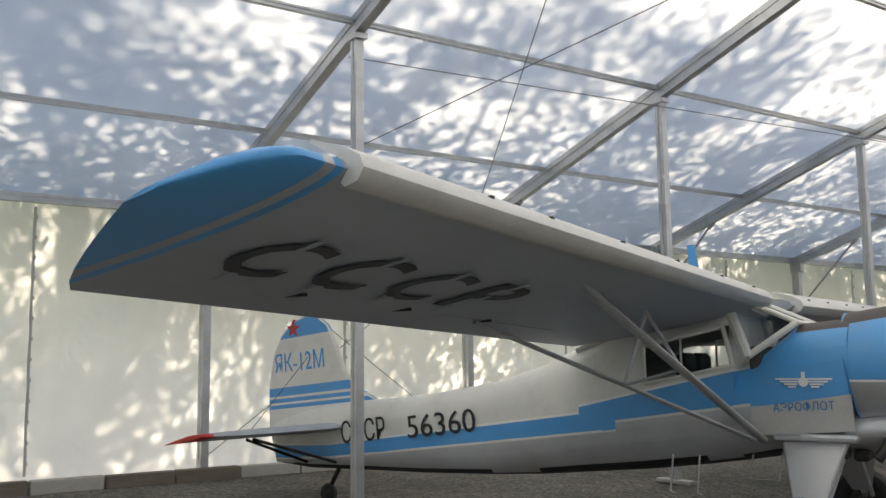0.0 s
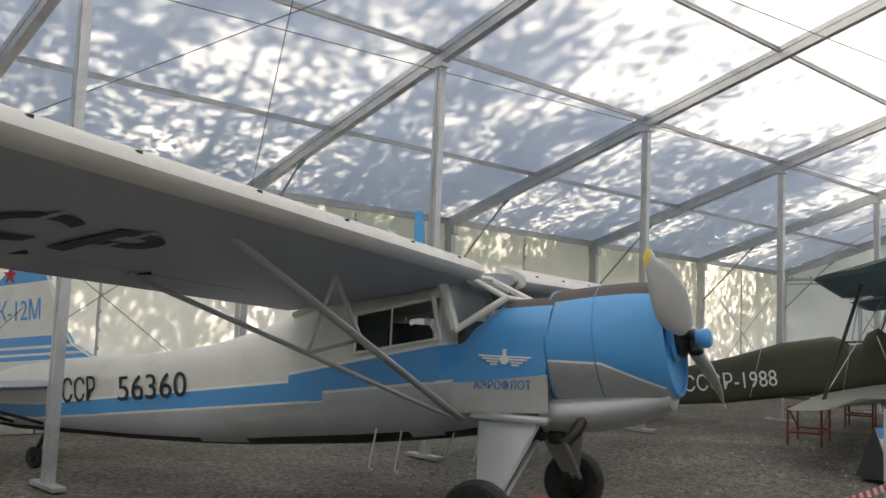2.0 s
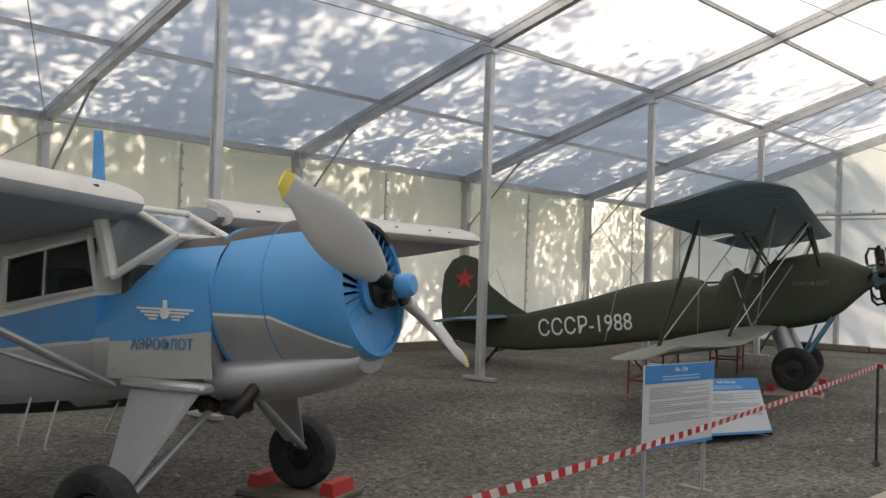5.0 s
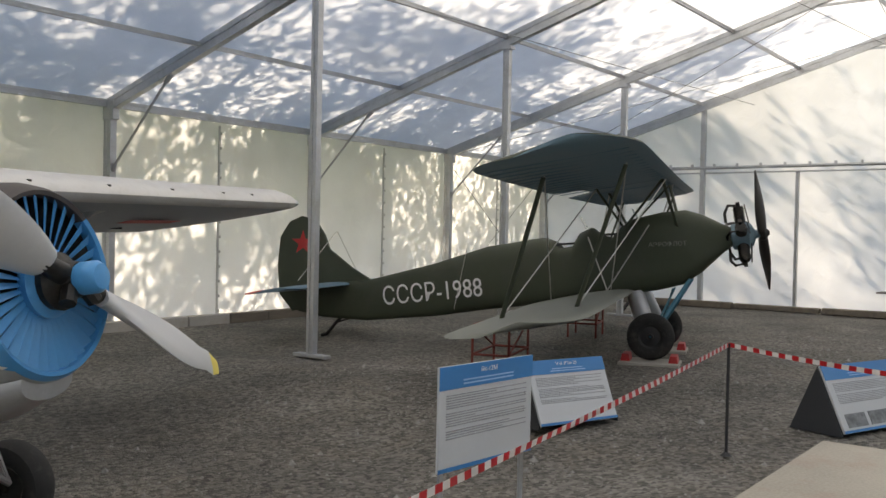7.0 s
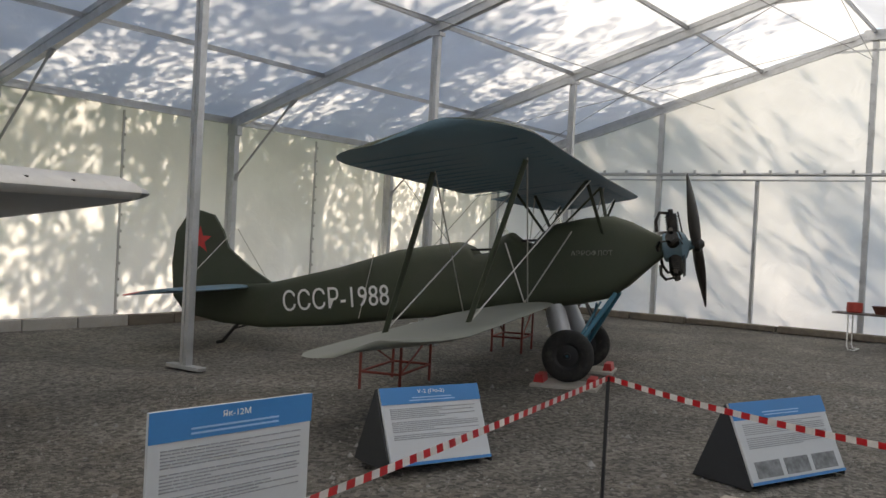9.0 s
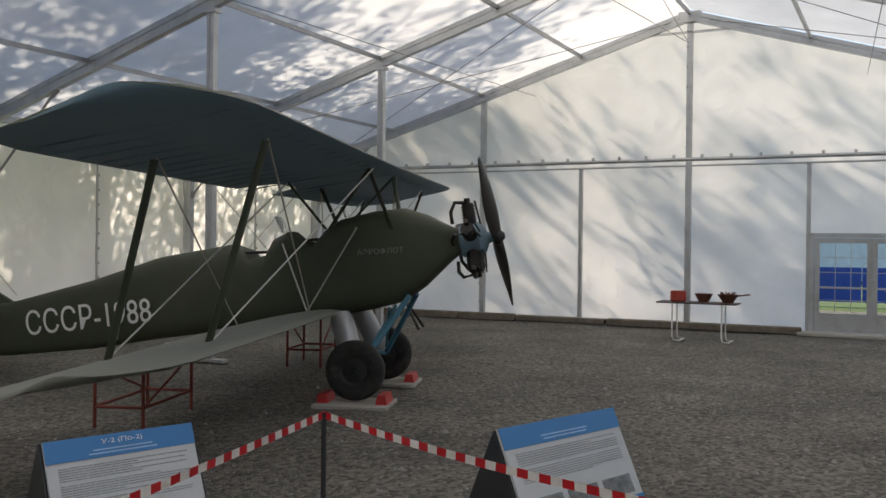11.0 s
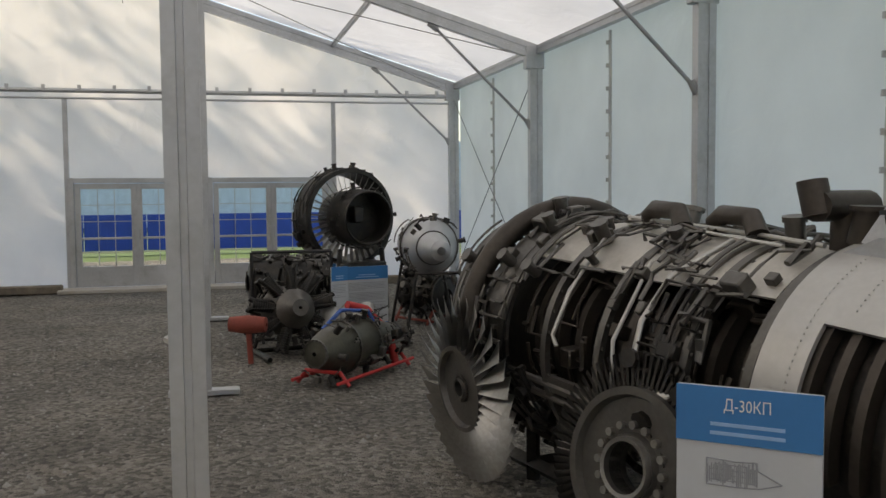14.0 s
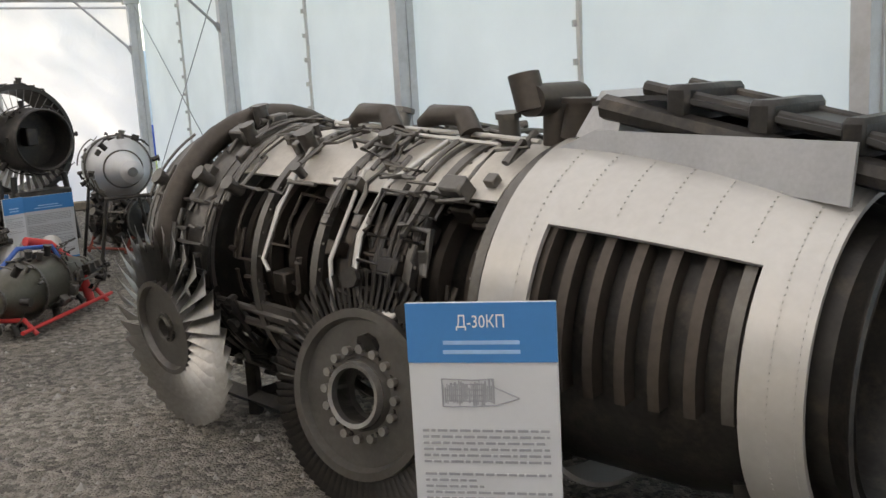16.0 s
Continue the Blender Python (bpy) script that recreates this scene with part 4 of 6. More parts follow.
    # tailplane with struts and tail wheel
    for s in (-1, 1):
        bm = bmesh.new()
        st = []
        for y in (0.05, 0.6, 1.2, 1.6, 1.85, 1.95):
            e = max(0, (y - 1.2) / 0.77)
            k = math.sqrt(max(0.02, 1 - e * e))
            st.append((s * y, -5.75 - 0.35 * (1 - k) - 0.1 * y, -7.05 + 0.3 * (1 - k), 0.9, 0.78))
        wing_mesh(bm, st, 0, 10, thick=0.09)
        cut(bm, (-6.45, 0, 0), (1, 0, 0))
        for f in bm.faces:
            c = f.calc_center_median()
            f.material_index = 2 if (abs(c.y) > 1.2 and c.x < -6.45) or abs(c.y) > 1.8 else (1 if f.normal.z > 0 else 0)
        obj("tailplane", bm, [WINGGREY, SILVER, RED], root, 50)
        bm = bmesh.new()
        rod(bm, (-5.9, s * 0.12, 0.48), (-6.2, s * 1.2, 0.82), 0.018)
        rod(bm, (-6.4, s * 0.1, 0.46), (-6.3, s * 1.2, 0.81), 0.018)
        rod(bm, (-6.45, s * 0.05, 1.75), (-6.3, s * 1.2, 0.86), 0.004, 5)
        obj("tail_brace", bm, DARKMETAL, root)
    bm = bmesh.new()
    rod(bm, (-5.9, 0, 0.48), (-6.1, 0, 0.16), 0.03)
    obj("tail_leg", bm, DARKMETAL, root)
    wheel(root, (-6.12, 0, 0.085), 0.12, 0.08)
    # main gear
    for s in (-1, 1):
        bm = bmesh.new()
        top = [(-0.5, 0.52, 1.0), (0.08, 0.52, 1.02), (0.05, 0.6, 1.0), (-0.45, 0.62, 0.96)]
        bot = [(-0.28, 1.0, 0.4), (-0.1, 1.0, 0.4), (-0.11, 1.04, 0.4), (-0.27, 1.04, 0.4)]
        a = [bm.verts.new((x, s * y, z)) for x, y, z in top]
        b = [bm.verts.new((x, s * y, z)) for x, y, z in bot]
        skin(bm, [a, b], caps=(True, True))
        bmesh.ops.bevel(bm, geom=bm.edges[:], offset=0.008, segments=2, affect='EDGES')
        box(bm, (-0.2, s * 0.57, 1.0), (0.66, 0.14, 0.06), bev=0.02)
        obj("gear_leg", bm, SILVER, root, 40)
        bm = bmesh.new()
        rod(bm, (-0.17, s * 1.0, 0.4), (-0.2, s * 1.22, 0.3), 0.03)
        rod(bm, (-0.1, s * 1.02, 0.36), (-0.05, s * 0.2, 0.88), 0.022)
        obj("axle", bm, STEEL, root)
        wheel(root, (-0.2, s * 1.15, 0.3), 0.29, 0.2)
    # boarding step wires below the door
    bm = bmesh.new()
    for x in (-1.25, -1.5):
        pipe(bm, [(x, -0.42, 0.8), (x, -0.5, 0.55), (x, -0.52, 0.48), (x + 0.05, -0.54, 0.47)], 0.009, 6)
    pipe(bm, [(-0.8, -0.3, 0.85), (-0.8, -0.45, 0.62), (-0.55, -0.45, 0.62), (-0.55, -0.3, 0.85)], 0.009, 6)
    obj("step", bm, BRIGHT, root)
    # aerial mast, fuel cap on the roof
    bm = bmesh.new()
    prism(bm, [(-1.42, 2.05), (-1.27, 2.05), (-1.36, 2.77), (-1.43, 2.77)], 0.02, pose(0, 0.01, 0, 90, 0, 0))
    obj("aerial_mast", bm, BLUE, root)
    bm = bmesh.new()
    rings = [superell(bm, x, w, zb, zt, 16, 2.4) for x, w, zb, zt in ((-0.76, 0.3, 2.08, 2.18), (-1.2, 0.44, 2.04, 2.24), (-2.0, 0.42, 1.9, 2.08), (-2.5, 0.36, 1.7, 1.86))]
    skin(bm, rings, caps=(True, True))
    obj("cabin_roof", bm, CREAM, root)
    return root


build_monoplane()


def wheel_plate(x, y, rot, s):
    bm = bmesh.new()
    z = ground_z(x) - 0.01
    box(bm, (0, 0, 0.025), (0.85, 0.62, 0.05), bev=0.01)
    tagged(obj("wooden_plate", bm, OLDWOOD if s else CONCRETE, m=pose(x, y, z, 0, 0, rot)), "grey board under an aeroplane wheel on the gravel", "board", "boards under wheels")
    for q in (-1, 1):
        bm = bmesh.new()
        prism(bm, [(-0.06, 0), (0.07, 0), (0.05, 0.1), (-0.04, 0.1)], 0.34, pose(0, 0.17, 0, 90, 0, 0))
        tagged(obj("wheel_chock", bm, RED, m=pose(x, y, z + 0.05, 0, 0, rot) @ pose(q * 0.33, 0, 0, 0, 0, 0 if q > 0 else 180)), "red painted wheel chock on a board", "chock", "wheel chocks")


def at_plane(o, ang, lx, ly):
    a = radians(ang)
    return o[0] + lx * math.cos(a) - ly * math.sin(a), o[1] + lx * math.sin(a) + ly * math.cos(a)


for _s in (-1, 1):
    wheel_plate(*at_plane((-22.44, 0.69), -69, -0.2, _s * 1.15), -69, True)


# ---- the biplane ----
def build_biplane():
    root = empty("biplane", pose(-10.77, 0.05, 0, 0, 0, -71.7), "dark green training biplane with blue-grey wings and a small radial engine", "biplane")
    bm = bmesh.new()
    S = [(-7.5, 0.04, 0.42, 0.92), (-7.0, 0.06, 0.34, 0.93), (-6.2, 0.12, 0.32, 1.0), (-5.0, 0.22, 0.45, 1.32), (-4.1, 0.3, 0.6, 1.62), (-3.2, 0.36, 0.73, 1.78), (-3.02, 0.37, 0.76, 1.72), (-2.92, 0.37, 0.78, 1.62),
         (-2.72, 0.37, 0.81, 1.66), (-2.62, 0.38, 0.82, 1.86), (-2.45, 0.38, 0.85, 1.95), (-2.3, 0.38, 0.87, 1.84), (-2.12, 0.38, 0.9, 1.8), (-1.98, 0.38, 0.92, 1.98), (-1.8, 0.38, 0.95, 2.1), (-1.4, 0.37, 1.02, 2.2), (-1.05, 0.35, 1.12, 2.24), (-0.8, 0.3, 1.3, 2.17), (-0.5, 0.2, 1.6, 2.03), (-0.32, 0.12, 1.75, 1.97)]
    rings = [superell(bm, *s, p=4.2) for s in S]
    skin(bm, rings, caps=(True, True))
    obj("fuselage", bm, GREEN, root, 50)
    # cockpit openings with windscreens
    for x in (-2.95, -2.15):
        bm = bmesh.new()
        lathe(bm, [(0.2, 0.0), (0.225, 0.012), (0.22, 0.03), (0.2, 0.02)], pose(x + 0.05, 0, 1.67 if x < -2.5 else 1.84, 0, -4, 0), 20)
        obj("cockpit_rim", bm, BLACK, root)
        bm = bmesh.new()
        z0 = 1.93 if x < -2.5 else 2.05
        bm.faces.new([bm.verts.new(p) for p in ((x + 0.42, 0.2, z0), (x + 0.42, -0.2, z0), (x + 0.3, -0.14, z0 + 0.2), (x + 0.3, 0.14, z0 + 0.2))])
        bmesh.ops.solidify(bm, geom=bm.faces[:], thickness=0.005)
        obj("windscreen", bm, GLASS, root, 0)
    # wings
    def wing(name, half, xl, xt, zl, zt, cutout, mats, dih):
        for s in (-1, 1):
            st = []
            for y in (0.0 if cutout else 0.3, 0.35, 0.7, 1.3, 2.2, 3.2, 4.2, 4.8, 5.1, 5.35, 5.52, 5.62, 5.68, 5.7):
                y *= half / 5.7
                e = max(0, (y - half * 0.8) / (half * 0.2))
                k = math.sqrt(max(0.0, 1 - e ** 2.2))
                back = (0.45 if y < 0.5 else 0.0) if cutout else 0
                st.append((s * y, xl - 0.55 * (1 - k), xt + 0.62 * (1 - k) + back, zl + dih * y, zt + dih * y + 0.08 * (1 - k) + back * 0.17))
            bm = bmesh.new()
            wing_mesh(bm, st, 0, 12, thick=0.07)
            w = obj(name, bm, mats, root, 50)
            bm = bmesh.new()
            y = 0.5
            while y < half - 0.7:
                rod(bm, (xl - 0.15, s * y, zl + dih * y - 0.052), (xt + 0.1, s * y, zt + dih * y - 0.012), 0.006, 4)
                y += 0.34
            obj("rib_line", bm, mats[0], w)
    wing("upper_wing", 5.7, -1.18, -2.98, 2.74, 2.43, True, [TEALGREY, GREEN], 0.006)
    wing("lower_wing", 5.4, -1.75, -3.35, 1.0, 0.74, False, [PALEGREY, PALEGREY], -0.012)
    bm = bmesh.new()
    for s in (-1, 1):
        for xu, xlw in ((-1.5, -2.1), (-2.45, -3.0)):
            rod(bm, (xlw, s * 3.5, 0.97 - 0.17 * (-xlw - 1.75) - 0.04), (xu, s * 3.75, 2.74 - 0.16 * (-xu - 1.05) - 0.03), 0.042, 10, flat=0.45)
        for xu, xf in ((-1.35, -1.15), (-1.35, -1.9), (-2.3, -1.95)):
            rod(bm, (xf, s * 0.33, 1.98), (xu, s * 0.7, 2.74 - 0.16 * (-xu - 1.05) - 0.03), 0.028, 10, flat=0.5)
    obj("strut", bm, GREEN, root)
    bm = bmesh.new()
    for s in (-1, 1):
        for a, b in (((-2.1, 0.4, 0.95), (-1.5, 3.7, 2.66)), ((-3.0, 0.4, 0.82), (-2.45, 3.7, 2.5)), ((-1.3, 0.7, 2.66), (-2.1, 3.5, 0.92)), ((-2.3, 0.7, 2.5), (-3.0, 3.5, 0.78))):
            rod(bm, (a[0], s * a[1], a[2]), (b[0], s * b[1], b[2]), 0.009, 5)
        rod(bm, (-2.15, s * 0.39, 1.0), (-1.55, s * 0.42, 2.0), 0.011, 5)
        rod(bm, (-2.15, s * 0.39, 1.0), (-2.45, s * 0.42, 1.8), 0.011, 5)
        rod(bm, (-6.8, s * 0.03, 1.8), (-6.9, s * 1.2, 1.02), 0.006, 5)
        rod(bm, (-4.6, s * 0.27, 0.6), (-4.4, s * 0.3, 1.55), 0.006, 5)
    obj("bracing_wire", bm, BRIGHT, root)
    # tail
    bm = bmesh.new()
    o = [(-7.6, 0.42), (-7.85, 0.7), (-7.9, 1.2), (-7.85, 1.7), (-7.68, 1.96), (-7.45, 2.06), (-7.2, 2.0), (-7.02, 1.75), (-6.92, 1.5), (-6.5, 1.2), (-6.1, 0.98), (-6.5, 0.8), (-7.2, 0.5)]
    prism(bm, o, 0.06, pose(0, 0.03, 0, 90, 0, 0))
    bmesh.ops.bevel(bm, geom=[e for e in bm.edges if e.calc_face_angle(0) > 0.9], offset=0.018, segments=2, affect='EDGES')
    obj("fin", bm, GREEN, root)
    star = []
    for k in range(10):
        a, r = math.pi / 2 + k * math.pi / 5, 0.22 if k % 2 == 0 else 0.085
        star.append((-7.42 + r * math.cos(a), 1.6 + r * math.sin(a)))
    bm = bmesh.new()
    prism(bm, star, 0.068, pose(0, 0.034, 0, 90, 0, 0))
    obj("star", bm, RED, root, 0)
    for s in (-1, 1):
        bm = bmesh.new()
        st = []
        for y in (0.03, 0.6, 1.1, 1.5, 1.7, 1.8):
            e = max(0, (y - 1.0) / 0.82)
            k = math.sqrt(max(0.02, 1 - e * e))
            st.append((s * y, -6.5 - 0.35 * (1 - k), -7.75 + 0.35 * (1 - k), 0.92, 0.8))
        wing_mesh(bm, st, 0, 10, thick=0.07)
        for f in bm.faces:
            c = f.calc_center_median()
            f.material_index = 2 if abs(c.y) > 1.1 and c.x < -7.3 and f.normal.z < 0.2 else (1 if f.normal.z > 0 else 0)
        obj("tailplane", bm, [TEALGREY, GREEN, RED], root)
        words("marking", "СССР-1988", 0.42, WHITE, pose(-4.98, s * 0.3, 0.85, 90, 0, 0 if s < 0 else 180) @ Matrix.Rotation(radians(-7.5 * s), 4, 'Z') @ Matrix.Rotation(radians(5.0) * s, 4, 'Y'), root, 1.75)
        words("marking", "АЭРОФЛОТ", 0.09, PALEGREY, pose(-1.28, s * 0.374, 1.72, 90, 0, 0 if s < 0 else 180) @ Matrix.Rotation(radians(-4 * s), 4, 'Z') @ Matrix.Rotation(radians(-1.5) * s, 4, 'Y'), root, 0.55)
    # engine
    ax = pose(-0.02, 0, 1.9, 0, -9, 0) @ Matrix.Rotation(radians(90), 4, 'Y')
    bm = bmesh.new()
    lathe(bm, [(0.1, -0.4), (0.19, -0.35), (0.2, -0.12), (0.16, -0.07), (0.07, -0.03), (0.04, 0.06), (0.002, 0.06)], ax, 24)
    obj("crankcase", bm, TEALGREY, root)
    bm = bmesh.new()
    for k in range(5):
        a = math.radians(90 + 72 * k)
        # local x of ax points down, so the first cylinder stands upright
        d = Vector((-math.sin(a), math.cos(a), 0))
        for j in range(7):
            r0 = 0.2 + j * 0.032
            rod(bm, ax @ (d * r0 + Vector((0, 0, -0.22))), ax @ (d * (r0 + 0.016) + Vector((0, 0, -0.22))), 0.085, 14)
        rod(bm, ax @ (d * 0.18 + Vector((0, 0, -0.22))), ax @ (d * 0.44 + Vector((0, 0, -0.22))), 0.07, 12)
        e = Vector((-d.y, d.x, 0))
        for q in (-1, 1):
            rod(bm, ax @ (d * 0.42 + e * 0.05 * q + Vector((0, 0, -0.22))), ax @ (d * 0.5 + e * 0.07 * q + Vector((0, 0, -0.22))), 0.03, 8)
            rod(bm, ax @ (d * 0.17 + e * 0.03 * q + Vector((0, 0, -0.1))), ax @ (d * 0.46 + e * 0.05 * q + Vector((0, 0, -0.13))), 0.009, 6)
        pipe(bm, [ax @ (d * 0.45 + e * 0.07 + Vector((0, 0, -0.25))), ax @ (d * 0.47 + e * 0.07 + Vector((0, 0, -0.36))), ax @ (d * 0.36 + e * 0.1 + Vector((0, 0, -0.42))), ax @ (d * 0.22 + e * 0.1 + Vector((0, 0, -0.42)))], 0.022, 8)
    obj("cylinder", bm, DARKMETAL, root)
    pr = new("propeller")
    pr.parent = root
    hub = ax @ Matrix.Translation((0, 0, 0.07))
    for s in (0, 180):
        bm = bmesh.new()
        rings = []
        for k in range(13):
            u = k / 12
            r = 0.03 + 1.17 * u
            w = 0.045 + 0.07 * math.sin(math.pi * min(1, 0.12 + u * 0.9)) - 0.015 * (u > 0.95)
            tw, th = radians(48 - 30 * u), 0.05 * (1 - 0.8 * u)
            loop = []
            for q in range(10):
                a = 2 * math.pi * q / 10
                px, py = w * math.cos(a), th * math.sin(a)
                loop.append(bm.verts.new(hub @ (Matrix.Rotation(radians(90 + 44 + s), 3, 'Z') @ Vector((px * math.cos(tw) - py * math.sin(tw), r, px * math.sin(tw) + py * math.cos(tw))))))
            rings.append(loop)
        skin(bm, rings, caps=(True, True))
        obj("blade", bm, mat("dark_varnished_wood", (0.05, 0.045, 0.04), 0.4, var=0.2) if "dark_varnished_wood" not in bpy.data.materials else bpy.data.materials["dark_varnished_wood"], pr, 60)
    bm = bmesh.new()
    lathe(bm, [(0.1, -0.03), (0.11, 0.03), (0.06, 0.07), (0.03, 0.1), (0.002, 0.1)], hub, 16)
    obj("boss", bm, DARKMETAL, pr)
    # undercarriage
    for s in (-1, 1):
        wheel(root, (-1.45, s * 0.84, 0.39), 0.34, 0.16, disc=BLACK)
        bm = bmesh.new()
        lathe(bm, [(0.1, 0), (0.135, 0.03), (0.135, 0.56), (0.11, 0.62)], axis_to((-1.5, s * 0.72, 0.45), (-1.75, s * 0.45, 1.05))[0], 20)
        obj("leg_fairing", bm, SILVER, root)
        bm = bmesh.new()
        rod(bm, (-1.42, s * 0.72, 0.42), (-0.95, s * 0.25, 1.2), 0.034, 10)
        rod(bm, (-1.45, s * 0.84, 0.39), (-1.45, 0, 0.5), 0.028, 8)
        rod(bm, (-1.42, s * 0.7, 0.45), (-1.2, -s * 0.2, 1.05), 0.016, 8)
        obj("gear_strut", bm, mat("teal_paint", (0.04, 0.17, 0.24), 0.5) if "teal_paint" not in bpy.data.materials else bpy.data.materials["teal_paint"], root)
    bm = bmesh.new()
    pipe(bm, [(-6.6, 0, 0.42), (-6.75, 0, 0.3), (-6.95, 0, 0.05), (-7.05, 0, 0.03)], 0.03, 8)
    rod(bm, (-6.3, 0.06, 0.42), (-6.8, 0.0, 0.25), 0.015)
    obj("tail_skid", bm, DARKMETAL, root)


build_biplane()
for _s in (-1, 1):
    wheel_plate(*at_plane((-10.77, 0.05), -71.7, -1.45, _s * 0.84), -71.7, False)


def trestle(name, m, L, W, H):
    bm = bmesh.new()
    for x in (-L / 2, L / 2):
        for y in (-W / 2, W / 2):
            rod(bm, (x, y, 0), (x, y, H), 0.018, 8)
    for z in (H, H * 0.35):
        for y in (-W / 2, W / 2):
            rod(bm, (-L / 2, y, z), (L / 2, y, z), 0.016, 8)
        for x in (-L / 2, L / 2):
            rod(bm, (x, -W / 2, z), (x, W / 2, z), 0.016, 8)
    rod(bm, (-L / 2, -W / 2, H * 0.35), (L / 2, -W / 2, H), 0.012, 8)
    rod(bm, (L / 2, W / 2, H * 0.35), (-L / 2, W / 2, H), 0.012, 8)
    tagged(obj(name, bm, RUST, m=m), "rusty red tube trestle under a wing", "trestle", "trestles under the wing")


trestle("trestle", pose(-13.75, 2.6, 0, 0, 0, 18), 1.1, 0.5, 0.6)
trestle("trestle", pose(-9.35, 3.6, 0, 0, 0, 18), 0.8, 0.5, 0.72)
bm = bmesh.new()
box(bm, (0, 0, 0.05), (0.16, 0.12, 0.1), bev=0.01)
tagged(obj("white_block", bm, WHITE, m=pose(-13.2, 2.75, 0.618, 0, 0, 10)), "small white block resting on a trestle", "block")
bm = bmesh.new()
for _k in range(4):
    _a = math.radians(45 + 90 * _k)
    rod(bm, (0, 0, 0.62), (0.5 * math.cos(_a), 0.5 * math.sin(_a), 0.015), 0.03, 8)
rod(bm, (0, 0, 0.55), (0, 0, 0.72), 0.05, 10)
rod(bm, (-0.45, 0, 0.72), (0.45, 0, 0.72), 0.035, 8)
tagged(obj("support_stand", bm, DARKMETAL, m=pose(-3.6, 5.2, 0, 0, 0, 20)), "dark steel four-legged support stand on the gravel", "stand")


# ---- signs, stakes, tape, table ----
def sign_print(root, w, h, m, title, lines, photos=0, seed=1, drawing=False):
    """Blue header with a title, bars for the small print, plain blocks for pictures. Local x right, y up, z out."""
    bm = bmesh.new()
    box(bm, (0, h / 2 - h * 0.11, 0.003), (w, h * 0.22, 0.006), m)
    obj("header", bm, SIGNBLUE, root, 0)
    if title:
        words("title", title, h * 0.065, WHITE, m @ Matrix.Translation((0, h / 2 - h * 0.07, 0.008)), root, min(w * 0.32, len(title) * h * 0.042), 0.0008)
    rng = random.Random(seed)
    bm = bmesh.new()
    for k in range(2):
        box(bm, (0, h / 2 - h * (0.145 + 0.035 * k), 0.0075), (w * rng.uniform(0.35, 0.55), h * 0.014, 0.002), m)
    obj("subtitle", bm, mat("pale_blue_ink", (0.3, 0.5, 0.75), 0.5) if "pale_blue_ink" not in bpy.data.materials else bpy.data.materials["pale_blue_ink"], root, 0)
    bm = bmesh.new()
    y = h / 2 - h * 0.28 - (h * 0.2 if drawing else 0)
    for k in range(lines):
        if k and k % 6 == 0:
            y -= h * 0.025
        ww = w * (0.86 if rng.random() < 0.75 else rng.uniform(0.3, 0.7))
        x = -w * 0.43
        while x < -w * 0.43 + ww - 0.01:
            l = min(rng.uniform(0.02, 0.06) * w / 0.7, -w * 0.43 + ww - x)
            box(bm, (x + l / 2, y, 0.002), (l, h * 0.009, 0.004), m)
            x += l + 0.008
        y -= h * 0.024
        if y < -h / 2 + h * (0.08 + (0.3 if photos else 0)):
            break
    obj("print_line", bm, INK, root, 0)
    if photos:
        bm = bmesh.new()
        for k in range(photos):
            x = (k - (photos - 1) / 2) * w / (photos + 0.3)
            box(bm, (x, -h * 0.33, 0.002), (w / (photos + 0.9), h * 0.2, 0.004), m)
        obj("picture", bm, mat("grey_photo", (0.2, 0.21, 0.22), 0.5, var=0.6, scale=9, fine=30) if "grey_photo" not in bpy.data.materials else bpy.data.materials["grey_photo"], root, 0)
    if drawing:
        bm = bmesh.new()
        cx, cy, L = -w * 0.02, h / 2 - h * 0.335, w * 0.52
        o = [(-L / 2, -0.05), (-L / 2, 0.05), (-L * 0.1, 0.045), (L * 0.15, 0.05), (L * 0.18, 0.02), (L / 2, -0.02), (L * 0.2, -0.045), (-L * 0.1, -0.05)]
        for a, b in zip(o, o[1:] + o[:1]):
            rod(bm, m @ Vector((cx + a[0], cy + a[1], 0.002)), m @ Vector((cx + b[0], cy + b[1], 0.002)), 0.0025, 4)
        for k in range(26):
            x = cx - L / 2 + L * 0.68 * (k + 0.5) / 26
            box(bm, (x, cy + rng.uniform(-0.01, 0.01), 0.0015), (rng.uniform(0.002, 0.008), rng.uniform(0.05, 0.09), 0.003), m)
        for k in range(4):
            box(bm, (cx - L * 0.15, cy - 0.03 + 0.02 * k, 0.0015), (L * rng.uniform(0.4, 0.68), 0.003, 0.0032), m)
        obj("engine_drawing", bm, INK, root, 0)


